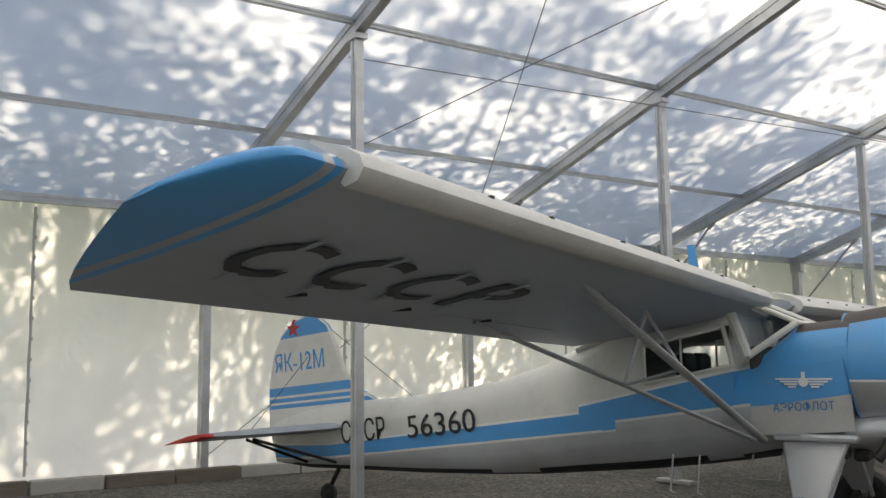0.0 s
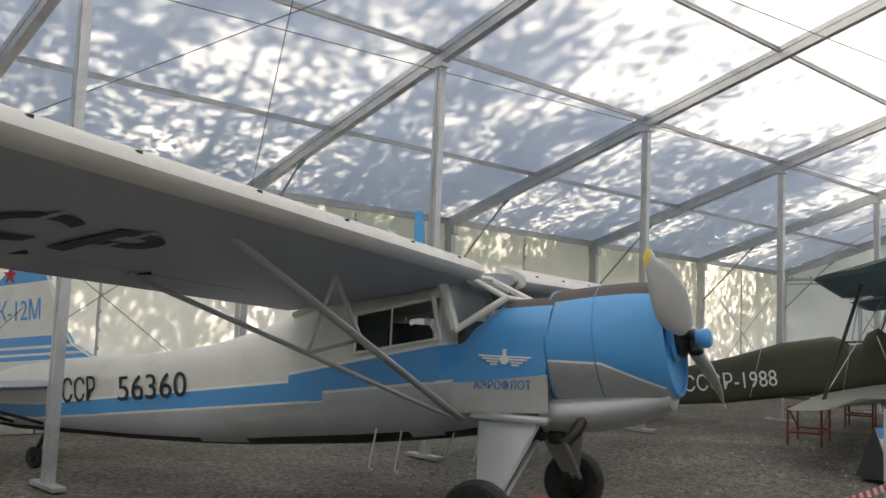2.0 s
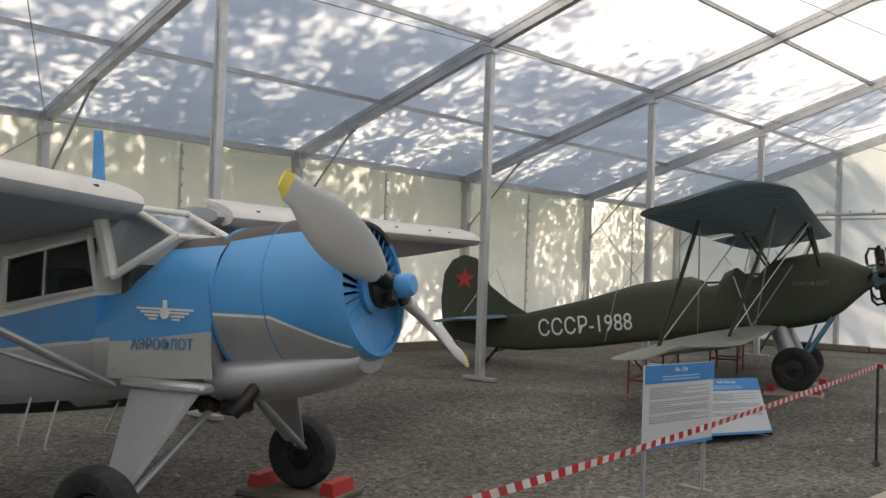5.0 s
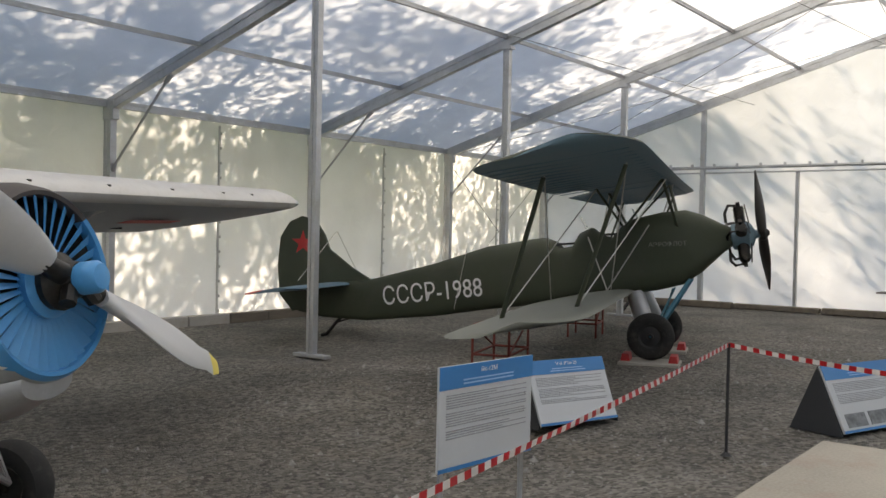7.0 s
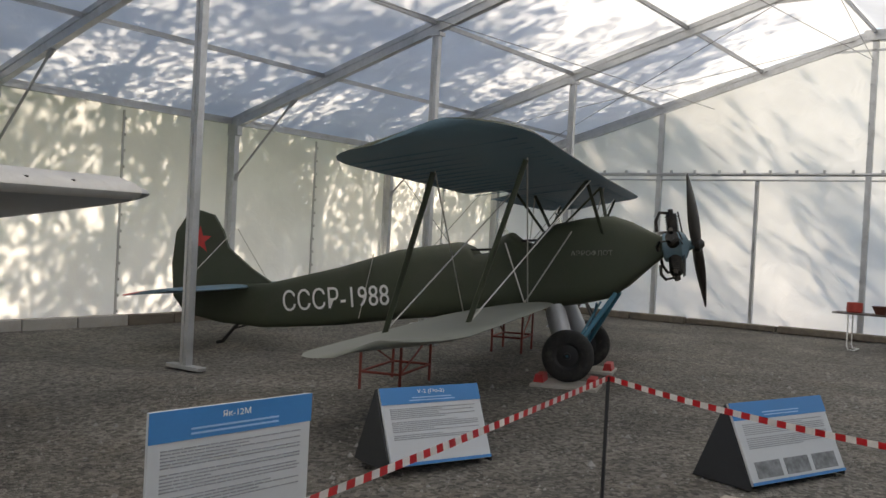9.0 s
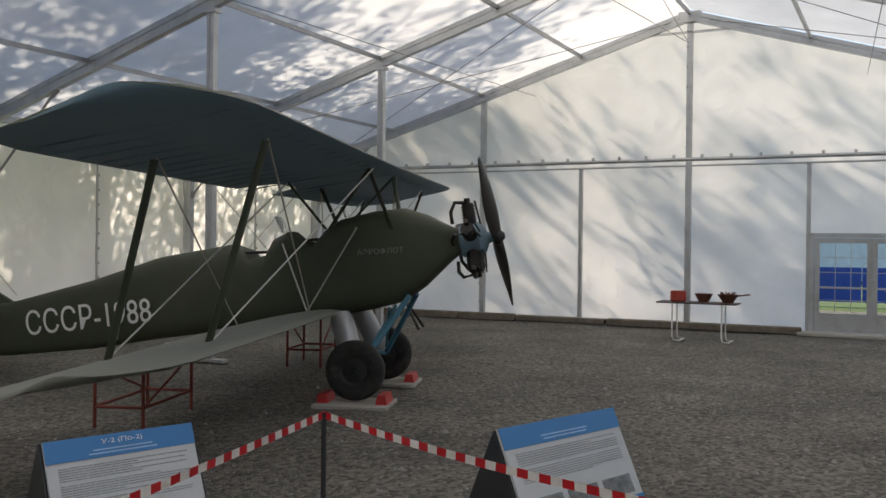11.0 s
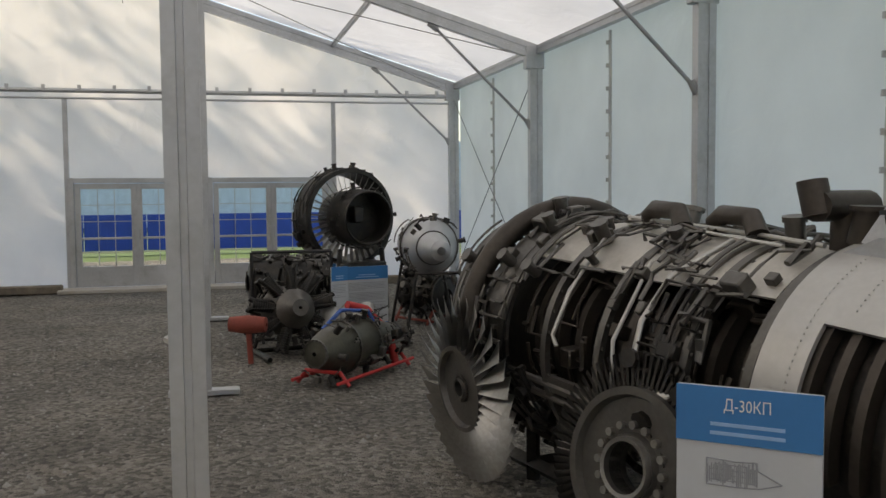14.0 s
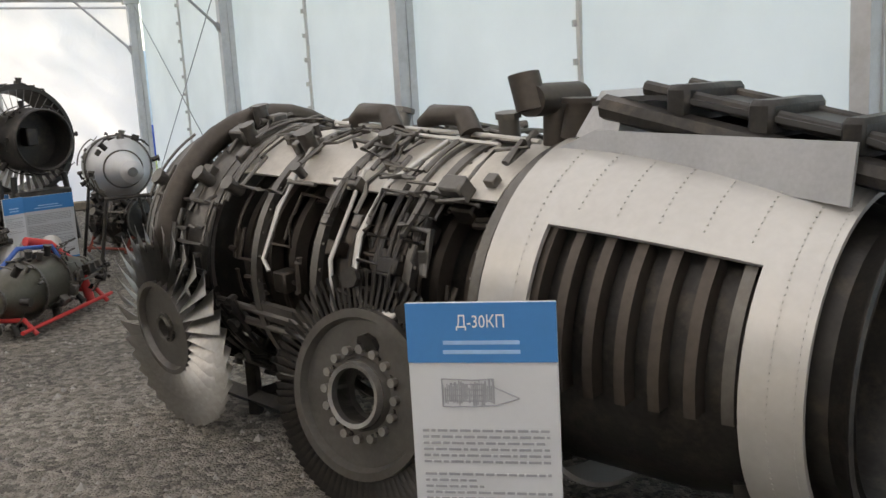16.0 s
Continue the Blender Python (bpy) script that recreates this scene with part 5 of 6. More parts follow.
def sign_upright(p, q, zb, zt, title, lines, label, drawing=False, depth=0.02, seed=1):
    """p, q: foot of the panel's left and right edges, as its reader sees it."""
    p, q = Vector((*p, 0)), Vector((*q, 0))
    w = (q - p).length
    ang = math.atan2(q.y - p.y, q.x - p.x)
    root = empty("information_sign", Matrix.Translation((p + q) / 2) @ Matrix.Rotation(ang, 4, 'Z'), label, "sign", "information signs")
    m = Matrix.Translation((0, 0, (zb + zt) / 2)) @ Matrix.Rotation(radians(90), 4, 'X')
    bm = bmesh.new()
    box(bm, (0, 0, -depth / 2), (w, zt - zb, depth), m, bev=0.003)
    obj("panel", bm, PAPER, root, 0)
    bm = bmesh.new()
    box(bm, (0, -(zt - zb) / 2 + 0.012, 0.002), (w, 0.024, 0.006), m)
    obj("footer", bm, SIGNBLUE, root, 0)
    bm = bmesh.new()
    for x in (-w / 2 + 0.06, w / 2 - 0.06):
        box(bm, (x, 0.034, zt * 0.45), (0.035, 0.025, zt * 0.9), bev=0.004)
        box(bm, (x, 0.1, 0.012), (0.035, 0.3, 0.024), bev=0.004)
    obj("leg", bm, STEEL, root, 20)
    sign_print(root, w, zt - zb, m, title, lines, drawing=drawing, seed=seed)


def sign_wedge(tl, tr, bl, title, photos, label, seed):
    """A leaning board on a dark wedge; the corners are of the printed face."""
    tl, tr, bl = Vector(tl), Vector(tr), Vector(bl)
    u, v = tr - tl, tl - bl
    w, h = u.length, v.length
    x = u.normalized()
    n = x.cross(v).normalized()
    y = n.cross(x)
    c = (tl + tr) / 2 - v / 2
    ang = math.atan2(x.y, x.x)
    base = Matrix.Translation((c.x, c.y, 0)) @ Matrix.Rotation(ang, 4, 'Z')
    root = empty("information_board", base, label, "sign", "leaning information boards")
    m = base.inverted() @ Matrix(((x.x, y.x, n.x, c.x), (x.y, y.y, n.y, c.y), (x.z, y.z, n.z, c.z), (0, 0, 0, 1)))
    bm = bmesh.new()
    box(bm, (0, 0, -0.012), (w, h, 0.024), m, bev=0.003)
    obj("panel", bm, PAPER, root, 0)
    bm = bmesh.new()
    for s in (-1, 1):
        t, b = m @ Vector((s * (w / 2 + 0.006), h / 2, -0.02)), m @ Vector((s * (w / 2 + 0.006), -h / 2, -0.02))
        back = Vector((t.x, t.y + 0.28, 0.0))
        vs = [Vector((b.x, b.y, 0.0)), back, t, b]
        a = [bm.verts.new(p) for p in vs]
        d = [bm.verts.new(p + Vector((s * 0.014, 0, 0))) for p in vs]
        skin(bm, [a, d], caps=(True, True))
    t0, t1 = m @ Vector((-w / 2, h / 2, -0.02)), m @ Vector((w / 2, h / 2, -0.02))
    a = [bm.verts.new(p) for p in (t0, t1, Vector((t1.x, t1.y + 0.28, 0)), Vector((t0.x, t0.y + 0.28, 0)))]
    d = [bm.verts.new(v2.co + Vector((0, 0.012, 0))) for v2 in a]
    skin(bm, [a, d], caps=(True, True))
    obj("side", bm, mat("charcoal_board", (0.03, 0.032, 0.036), 0.6) if "charcoal_board" not in bpy.data.materials else bpy.data.materials["charcoal_board"], root, 0)
    bm = bmesh.new()
    box(bm, (0, -h / 2 + 0.012, 0.002), (w, 0.024, 0.006), m)
    obj("footer", bm, SIGNBLUE, root, 0)
    sign_print(root, w, h, m, title, 12 if photos else 15, photos, seed)


sign_upright((-20.2, -1.12), (-19.3, -1.2), 0.41, 1.03, "Як-12М", 16, "grey printed sign with a blue header on steel legs", seed=2)
sign_wedge((-17.0, 0.25, 0.61), (-16.09, -0.08, 0.61), (-17.06, 0.0, 0.04), "У-2 (По-2)", 0, "leaning white information board with a blue header", 3)
sign_wedge((-15.36, -2.0, 0.63), (-14.2, -2.42, 0.63), (-15.45, -2.27, 0.04), "", 3, "leaning information board with photographs and blue header", 4)


def stake(x, y, h):
    bm = bmesh.new()
    rod(bm, (0, 0, 0), (0, 0, h), 0.014, 8)
    rod(bm, (0, 0, h - 0.01), (0, 0, h + 0.012), 0.018, 8)
    bmesh.ops.create_cone(bm, cap_ends=True, segments=12, radius1=0.05, radius2=0.02, depth=0.03, matrix=Matrix.Translation((0, 0, 0.015)))
    tagged(obj("barrier_stake", bm, BLACK, m=pose(x, y, ground_z(x, y) - 0.01)), "thin black steel stake holding barrier tape", "stake", "barrier stakes")


def tape(p, q, sag):
    """Striped tape between two stakes, hanging a little and twisted."""
    p, q = Vector(p), Vector(q)
    L = (q - p).length
    bm = bmesh.new()
    step = 0.03
    n = int(L / step)
    d = (q - p).normalized()
    side = Vector((-d.y, d.x, 0))
    rows = []
    for k in range(n + 1):
        t = k / n
        c = p.lerp(q, t) - Vector((0, 0, sag * 4 * t * (1 - t)))
        a = 0.9 * noise.noise((t * L * 0.7, 3, 1))
        h = (Vector((0, 0, 1)) * math.cos(a) + side * math.sin(a)) * 0.019
        rows.append((bm.verts.new(c + h), bm.verts.new(c - h)))
    for k in range(n):
        f = bm.faces.new((rows[k][0], rows[k + 1][0], rows[k + 1][1], rows[k][1]))
        f.material_index = (k // 2) % 2
    bmesh.ops.solidify(bm, geom=bm.faces[:], thickness=0.001)
    tagged(obj("barrier_tape", bm, [mat("tape_red", (0.6, 0.03, 0.04), 0.4), mat("tape_white", (0.75, 0.72, 0.7), 0.4)]),
           "red and white striped barrier tape between stakes", "barrier tape", "barrier tapes")


for _x, _y in ((-16.78, -1.62), (-26.5, -2.55), (-17.65, -4.25)):
    stake(_x, _y, 0.94)
tape((-16.78, -1.62, 0.92), (-26.5, -2.55, 0.74), 0.06)
tape((-16.78, -1.62, 0.92), (-17.65, -4.25, 0.9), 0.05)


def build_table():
    root = empty("folding_table", pose(-2.85, -0.8, 0, 0, 0, 0), "small dark table with pale tubular legs", "table")
    bm = bmesh.new()
    box(bm, (0, 0, 0.735), (0.55, 1.5, 0.03), bev=0.008)
    obj("top", bm, mat("dark_table_board", (0.08, 0.06, 0.055), 0.5), root)
    bm = bmesh.new()
    for y in (-0.5, 0.42):
        pipe(bm, [(-0.22, y - 0.12, 0.015), (-0.22, y, 0.02), (-0.22, y + 0.03, 0.1), (-0.22, y + 0.03, 0.72)], 0.014, 8)
        pipe(bm, [(0.22, y - 0.12, 0.015), (0.22, y, 0.02), (0.22, y + 0.03, 0.1), (0.22, y + 0.03, 0.72)], 0.014, 8)
        rod(bm, (-0.22, y - 0.1, 0.015), (0.22, y - 0.1, 0.015), 0.014)
    obj("leg", bm, WHITE, root)
    clay = mat("red_enamel", (0.42, 0.05, 0.035), 0.45, var=0.2)
    dark = mat("brown_clay", (0.13, 0.045, 0.03), 0.5, var=0.2)
    for k, (y, prof, mt, nm) in enumerate(((0.38, [(0.02, 0), (0.13, 0), (0.155, 0.03), (0.15, 0.2), (0.14, 0.2), (0.135, 0.04), (0.01, 0.03)], clay, "red_pot"),
                                          (-0.1, [(0.02, 0), (0.09, 0), (0.17, 0.16), (0.16, 0.16), (0.085, 0.02), (0.01, 0.02)], dark, "clay_bowl"),
                                          (-0.55, [(0.02, 0), (0.09, 0), (0.2, 0.16), (0.19, 0.16), (0.085, 0.02), (0.01, 0.02)], dark, "clay_bowl"))):
        bm = bmesh.new()
        lathe(bm, prof, I4, 24)
        if k == 2:
            rod(bm, (0, -0.18, 0.14), (0, -0.4, 0.17), 0.015)
            for j in range(9):
                rod(bm, (0.1 * math.cos(j), 0.1 * math.sin(j), 0.06), (0.14 * math.cos(j * 1.7), 0.14 * math.sin(j * 1.7), 0.2), 0.012, 5)
        tagged(obj(nm, bm, mt, m=pose(-2.85, -0.8 + y, 0.75)), "red enamel pot standing on the table" if k == 0 else "dark brown clay bowl standing on the table", "pot" if k == 0 else "bowl")


build_table()


# ---- jet engine on its cradle ----
def arc_band(bm, m, r0, r1, z0, z1, a0, a1, n, mi=0):
    """A curved plate about local z of m, from angle a0 to a1."""
    rows = []
    for k in range(n + 1):
        a = radians(a0 + (a1 - a0) * k / n)
        c, s = math.cos(a), math.sin(a)
        rows.append([bm.verts.new(m @ Vector((r * c, r * s, z))) for r, z in ((r0[0], z0), (r0[1], z1), (r1[1], z1), (r1[0], z0))])
    skin(bm, rows, mi, caps=(True, True))


def flange(bm, m, r, z, w=0.03, h=0.03, seg=48, bolts=0):
    lathe(bm, [(r, z - w / 2), (r + h, z - w / 2), (r + h, z + w / 2), (r, z + w / 2)], m, seg)
    for k in range(bolts):
        a = 2 * math.pi * k / bolts
        p = Vector(((r + h * 0.55) * math.cos(a), (r + h * 0.55) * math.sin(a), 0))
        rod(bm, m @ (p + Vector((0, 0, z - w / 2 - 0.012))), m @ (p + Vector((0, 0, z + w / 2 + 0.012))), 0.009, 5)


def clutter(bm, m, r, z0, z1, n, seed, a0=0, a1=360, size=1.0):
    """Pipes, boxes and clips wound about an engine casing."""
    rng = random.Random(seed)
    for k in range(n):
        a, z = rng.uniform(a0, a1), rng.uniform(z0, z1)
        kind = rng.random()
        def P(aa, rr, zz):
            return m @ Vector((rr * math.cos(radians(aa)), rr * math.sin(radians(aa)), zz))
        if kind < 0.4:
            pts, aa, zz = [], a, z
            for j in range(rng.randint(4, 8)):
                pts.append(P(aa, r + rng.uniform(0.02, 0.07) * size, zz))
                if rng.random() < 0.5:
                    aa += rng.uniform(-18, 18)
                else:
                    zz = min(z1, max(z0, zz + rng.uniform(-0.18, 0.18) * size))
            pipe(bm, pts, rng.choice((0.008, 0.011, 0.016)) * size, 6)
        elif kind < 0.62:
            pts = [P(a + j * 6, r + 0.035 * size, z) for j in range(rng.randint(4, 11))]
            pipe(bm, pts, rng.choice((0.008, 0.012)) * size, 6)
        elif kind < 0.85:
            s = rng.uniform(0.02, 0.07) * size
            q = m @ Matrix.Rotation(radians(a), 4, 'Z') @ Matrix.Translation((r + s * 0.5, 0, z))
            box(bm, (0, 0, 0), (s * 1.5, s * rng.uniform(0.8, 2), s * rng.uniform(0.8, 2.2)), q, bev=s * 0.15)
        else:
            s = rng.uniform(0.02, 0.045) * size
            rod(bm, P(a, r, z), P(a, r + s * 2.8, z), s, 10)
            rod(bm, P(a, r + s * 2.5, z), P(a, r + s * 3.1, z), s * 1.25, 8)


def build_turbofan():
    rear, front = Vector((-16.5, -8.2, 0.78)), Vector((-12.3, -7.28, 0.96))
    # axis: local z runs from the nozzle to the intake; local x points up
    z = (front - rear).normalized()
    x = (Vector((0, 0, 1)) - z * z.z).normalized()
    y = z.cross(x)
    root = empty("turbofan_engine", Matrix.Translation((rear.x, rear.y, 0)), "large cut-open turbofan engine with a riveted bare-metal cowl", "jet engine")
    m = Matrix(((x.x, y.x, z.x, 0), (x.y, y.y, z.y, 0), (x.z, y.z, z.z, rear.z), (0, 0, 0, 1)))
    # with local x up, +y is the visitor's side when it points north
    vis = 90 if y.y > 0 else -90
    sg = 1 if vis > 0 else -1
    def A(deg):          # degrees from the top, towards the visitor
        return deg * sg
    def rad(t):
        return 0.565 + 0.185 * math.sin(min(1.0, t / 1.75) * math.pi / 2)
    # cowl: a riveted shell with a cut-out window
    bm = bmesh.new()
    L = 1.85
    n, k = 26, 60
    rows = []
    for i in range(n + 1):
        t = L * i / n
        r = rad(t)
        rows.append([(r, t)] * 1)
    def cowl_cell(t, a):
        inwin = 0.58 < t < 1.58 and 50 < a < 128
        lowcut = 0.58 < t < 1.58 and 122 <= a < 190
        return t > 0.3 and not (inwin or lowcut)
    vs = {}
    def V(i, j, off):
        key = (i, j, off)
        if key not in vs:
            t, a = L * i / n, A(-172 + 354 * j / k)
            r = rad(t) - off
            vs[key] = bm.verts.new(m @ Vector((r * math.cos(radians(a)), r * math.sin(radians(a)), t)))
        return vs[key]
    for i in range(n):
        for j in range(k):
            t, a = L * (i + 0.5) / n, -172 + 354 * (j + 0.5) / k
            if cowl_cell(t, a):
                bm.faces.new((V(i, j, 0), V(i + 1, j, 0), V(i + 1, j + 1, 0), V(i, j + 1, 0)))
    bmesh.ops.recalc_face_normals(bm, faces=bm.faces[:])
    bmesh.ops.solidify(bm, geom=bm.faces[:], thickness=0.02)
    cowl = obj("cowl", bm, BRIGHT, root, 35)
    bm = bmesh.new()
    for t in [0.34, 0.46] + [0.64 + 0.2 * q for q in range(6)]:
        for j in range(90):
            a = -20 + j * 2.2
            if not cowl_cell(t, a) or not cowl_cell(t, a + 3):
                continue
            r = rad(t) + 0.002
            p = Vector((r * math.cos(radians(A(a))), r * math.sin(radians(A(a))), t))
            q = Vector(((r + 0.004) * math.cos(radians(A(a))), (r + 0.004) * math.sin(radians(A(a))), t))
            rod(bm, m @ p, m @ q, 0.0045, 5)
    obj("rivet", bm, BRIGHT, cowl)
    # ribbed inner duct seen through the window
    bm = bmesh.new()
    lathe(bm, [(0.5, 0.0), (0.53, 0.4), (0.62, 1.0), (0.66, 1.9)], m, 48)
    obj("inner_duct", bm, DARKMETAL, root)
    for q in range(7):
        t = 0.6 + q * 0.155
        bm = bmesh.new()
        arc_band(bm, m, (rad(t) - 0.09, rad(t + 0.05) - 0.09), (rad(t) - 0.03, rad(t + 0.05) - 0.03), t, t + 0.05, A(51), A(100), 16)
        obj("duct_rib", bm, BROWNMETAL if q else MIDMETAL, root)
    bm = bmesh.new()
    arc_band(bm, m, (rad(0.3) - 0.04, rad(0.36) - 0.04), (rad(0.3) - 0.02, rad(0.36) - 0.02), 0.53, 0.6, A(48), A(140), 24)
    obj("window_frame", bm, MIDMETAL, root)
    # dark nozzle
    bm = bmesh.new()
    lathe(bm, [(0.57, 0.0), (0.575, -0.02), (0.55, -0.03), (0.53, 0.0), (0.48, 0.5), (0.42, 1.2), (0.01, 1.2)], m, 48)
    obj("nozzle", bm, DARKMETAL, root)
    # pylon stub: pale fairing and dark beams
    bm = bmesh.new()
    P = lambda up, side, t: m @ Vector((up, side * sg, t))
    def slab(pts, th, mi=0):
        a = [bm.verts.new(P(*p)) for p in pts]
        b = [bm.verts.new(P(p[0], p[1] - th, p[2])) for p in pts]
        skin(bm, [a, b], mi, caps=(True, True))
    slab([(0.57, 0.3, 0.34), (0.77, 0.27, 0.34), (0.775, 0.27, 1.6), (0.69, 0.27, 1.84)], 0.02)
    slab([(0.72, 0.24, 1.5), (0.88, 0.2, 1.5), (0.92, 0.16, 1.66), (0.74, 0.2, 1.78)], 0.4)
    obj("pylon_fairing", bm, STEEL, root, 30)
    bm = bmesh.new()
    for side in (0.2, -0.2):
        rod(bm, P(0.86, side, 1.6), P(0.62, side, -0.35), 0.05, 8)
        rod(bm, P(0.93, side * 0.8, 1.4), P(0.72, side * 0.8, -0.3), 0.03, 8)
    for t in (1.2, 0.8, 0.4, 0.0):
        box(bm, (0.88 - 0.13 * (1.2 - t), 0, t), (0.13, 0.44, 0.12), m, bev=0.02)
    obj("pylon_beam", bm, DARKMETAL, root)
    bm = bmesh.new()
    prev = None
    rows = []
    for q in range(12):
        t = 1.68 - q * 0.18
        up = 0.88 + 0.09 * math.sin(min(1, q / 3) * math.pi / 2) - 0.025 * q
        rows.append([bm.verts.new(P(up, s2, t)) for s2 in (0.2, 0.1, -0.1, -0.2)] + [bm.verts.new(P(up - 0.02, s2, t)) for s2 in (-0.2, -0.1, 0.1, 0.2)])
    skin(bm, rows, caps=(True, True))
    obj("pylon_cap", bm, mat("black_sheet", (0.05, 0.05, 0.05), 0.5, 0.3) if "black_sheet" not in bpy.data.materials else bpy.data.materials["black_sheet"], root)
    # core casing in front of the cowl
    bm = bmesh.new()
    lathe(bm, [(0.66, 1.85), (0.5, 1.87), (0.42, 2.0), (0.4, 3.4), (0.5, 3.6), (0.55, 4.0), (0.3, 4.2), (0.02, 4.2)], m, 40)
    obj("core", bm, DARKMETAL, root)
    bm = bmesh.new()
    for q in range(9):
        t = 2.05 + q * 0.17
        lathe(bm, [(0.43, t), (0.5, t + 0.01), (0.5, t + 0.05), (0.43, t + 0.06)], m, 40)
    clutter(bm, m, 0.5, 2.0, 3.5, 70, 9, A(40) if sg > 0 else A(160), A(160) if sg > 0 else A(40))
    obj("core_ring", bm, BROWNMETAL, root)
    # pale upper half-shells left on the bypass duct
    for t0, t1, a1 in ((1.95, 2.2, 44), (2.25, 2.72, 46), (2.74, 3.12, 45), (3.14, 3.5, 44)):
        bm = bmesh.new()
        arc_band(bm, m, (0.675, 0.675), (0.69, 0.69), t0, t1, A(-75), A(a1), 24)
        obj("duct_shell", bm, mat("pale_duct_sheet", (0.55, 0.52, 0.47), 0.5, 0.35, var=0.12, scale=3, dirt=(0.3, 0.27, 0.23), dirt_amount=0.5) if "pale_duct_sheet" not in bpy.data.materials else bpy.data.materials["pale_duct_sheet"], root)
    # frames between the openings
    for q, (t, r, bolts) in enumerate(((1.9, 0.7, 40), (2.22, 0.69, 40), (2.32, 0.69, 0), (2.73, 0.69, 36), (3.13, 0.69, 36), (3.5, 0.69, 40), (3.56, 0.69, 0), (4.1, 0.7, 44), (4.16, 0.69, 0))):
        bm = bmesh.new()
        flange(bm, m, r - 0.02, t, 0.04 if bolts else 0.02, 0.035, 56, bolts)
        obj("duct_frame", bm, MIDMETAL, root)
    # longitudinal rail on the visitor's side and lower sill
    bm = bmesh.new()
    for a in (105, 112, 165, -100, 180):
        c, s2 = math.cos(radians(A(a))), math.sin(radians(A(a)))
        rod(bm, m @ Vector((0.69 * c, 0.69 * s2, 2.2)), m @ Vector((0.69 * c, 0.69 * s2, 3.5)), 0.022, 8)
    arc_band(bm, m, (0.67, 0.67), (0.7, 0.7), 2.3, 3.15, A(100), A(108), 4)
    obj("side_rail", bm, MIDMETAL, root)
    # intake casing with struts and a starter pipe
    bm = bmesh.new()
    lathe(bm, [(0.69, 3.52), (0.72, 3.6), (0.7, 3.72), (0.71, 3.74)], m, 56)
    obj("intake_case", bm, MIDMETAL, root)
    bm = bmesh.new()
    for q in range(30):
        a = radians(12 * q)
        c, s2 = math.cos(a), math.sin(a)
        rod(bm, m @ Vector((0.55 * c, 0.55 * s2, 3.95)), m @ Vector((0.72 * c, 0.72 * s2, 3.95)), 0.02, 6)
        rod(bm, m @ Vector((0.7 * c, 0.7 * s2, 3.74)), m @ Vector((0.7 * c, 0.7 * s2, 4.1)), 0.014, 6)
    obj("intake_vane", bm, MIDMETAL, root)
    bm = bmesh.new()
    pts = [m @ Vector((0.76 * math.cos(radians(A(a))), 0.76 * math.sin(radians(A(a))), 3.82)) for a in range(-40, 100, 10)]
    pipe(bm, pts, 0.07, 12)
    obj("air_manifold", bm, BROWNMETAL, root)
    bm = bmesh.new()
    clutter(bm, m, 0.71, 3.45, 4.15, 90, 21)
    clutter(bm, m, 0.7, 1.9, 3.5, 60, 22, A(-40) if sg > 0 else A(65), A(65) if sg > 0 else A(-40))
    obj("accessory", bm, MIDMETAL, root)
    bm = bmesh.new()
    clutter(bm, m, 0.68, 2.15, 2.45, 40, 31, min(A(60), A(150)), max(A(60), A(150)))
    clutter(bm, m, 0.66, 3.3, 4.1, 60, 32, min(A(95), A(200)), max(A(95), A(200)), 1.3)
    clutter(bm, m, 0.55, 2.0, 3.6, 60, 33, min(A(120), A(200)), max(A(120), A(200)), 1.3)
    obj("gearbox", bm, DARKMETAL, root)
    bm = bmesh.new()
    for t, h in ((3.05, 0.09), (2.62, 0.1)):
        pipe(bm, [P(0.68, 0.05, t), P(0.76, 0.06, t), P(0.8, 0.08, t - 0.06), P(0.8, 0.12, t - 0.25), P(0.72, 0.16, t - 0.32)], 0.05, 12)
    obj("bleed_elbow", bm, BROWNMETAL, root)
    bm = bmesh.new()
    rod(bm, P(0.68, 0.05, 1.98), P(0.86, 0.05, 1.98), 0.05, 12)
    rod(bm, P(0.88, 0.2, 2.0), P(0.88, -0.12, 2.0), 0.07, 14)
    rod(bm, P(0.84, 0.18, 2.0), P(0.99, 0.18, 2.04), 0.06, 12)
    rod(bm, P(0.72, 0.1, 1.85), P(0.88, 0.1, 1.82), 0.07, 14)
    rod(bm, P(0.87, 0.1, 1.82), P(0.89, 0.1, 1.82), 0.09, 14)
    obj("bleed_valve", bm, BROWNMETAL, root)
    # bright pipes on the visitor's side
    bm = bmesh.new()
    def surf(a, t, r=0.74):
        return m @ Vector((r * math.cos(radians(A(a))), r * math.sin(radians(A(a))), t))
    pipe(bm, [surf(20, 2.35), surf(45, 2.45), surf(65, 2.47), surf(80, 2.46), surf(88, 2.4), surf(89, 2.25), surf(86, 2.15), surf(92, 2.08), surf(95, 1.98), surf(93, 1.88)], 0.014, 8)
    pipe(bm, [surf(10, 2.6), surf(40, 2.62), surf(75, 2.6), surf(96, 2.58)], 0.01, 8)
    pipe(bm, [surf(-20, 3.4), surf(5, 3.2), surf(8, 2.8), surf(12, 2.3), surf(16, 1.95)], 0.012, 8)
    pipe(bm, [surf(-10, 3.4), surf(12, 3.1), surf(14, 2.7), surf(20, 2.1)], 0.009, 8)
    pipe(bm, [surf(30, 3.05), surf(60, 3.0), surf(80, 3.02), surf(84, 2.98)], 0.011, 8)
    obj("fuel_pipe", bm, BRIGHT, root)
    # cradle
    bm = bmesh.new()
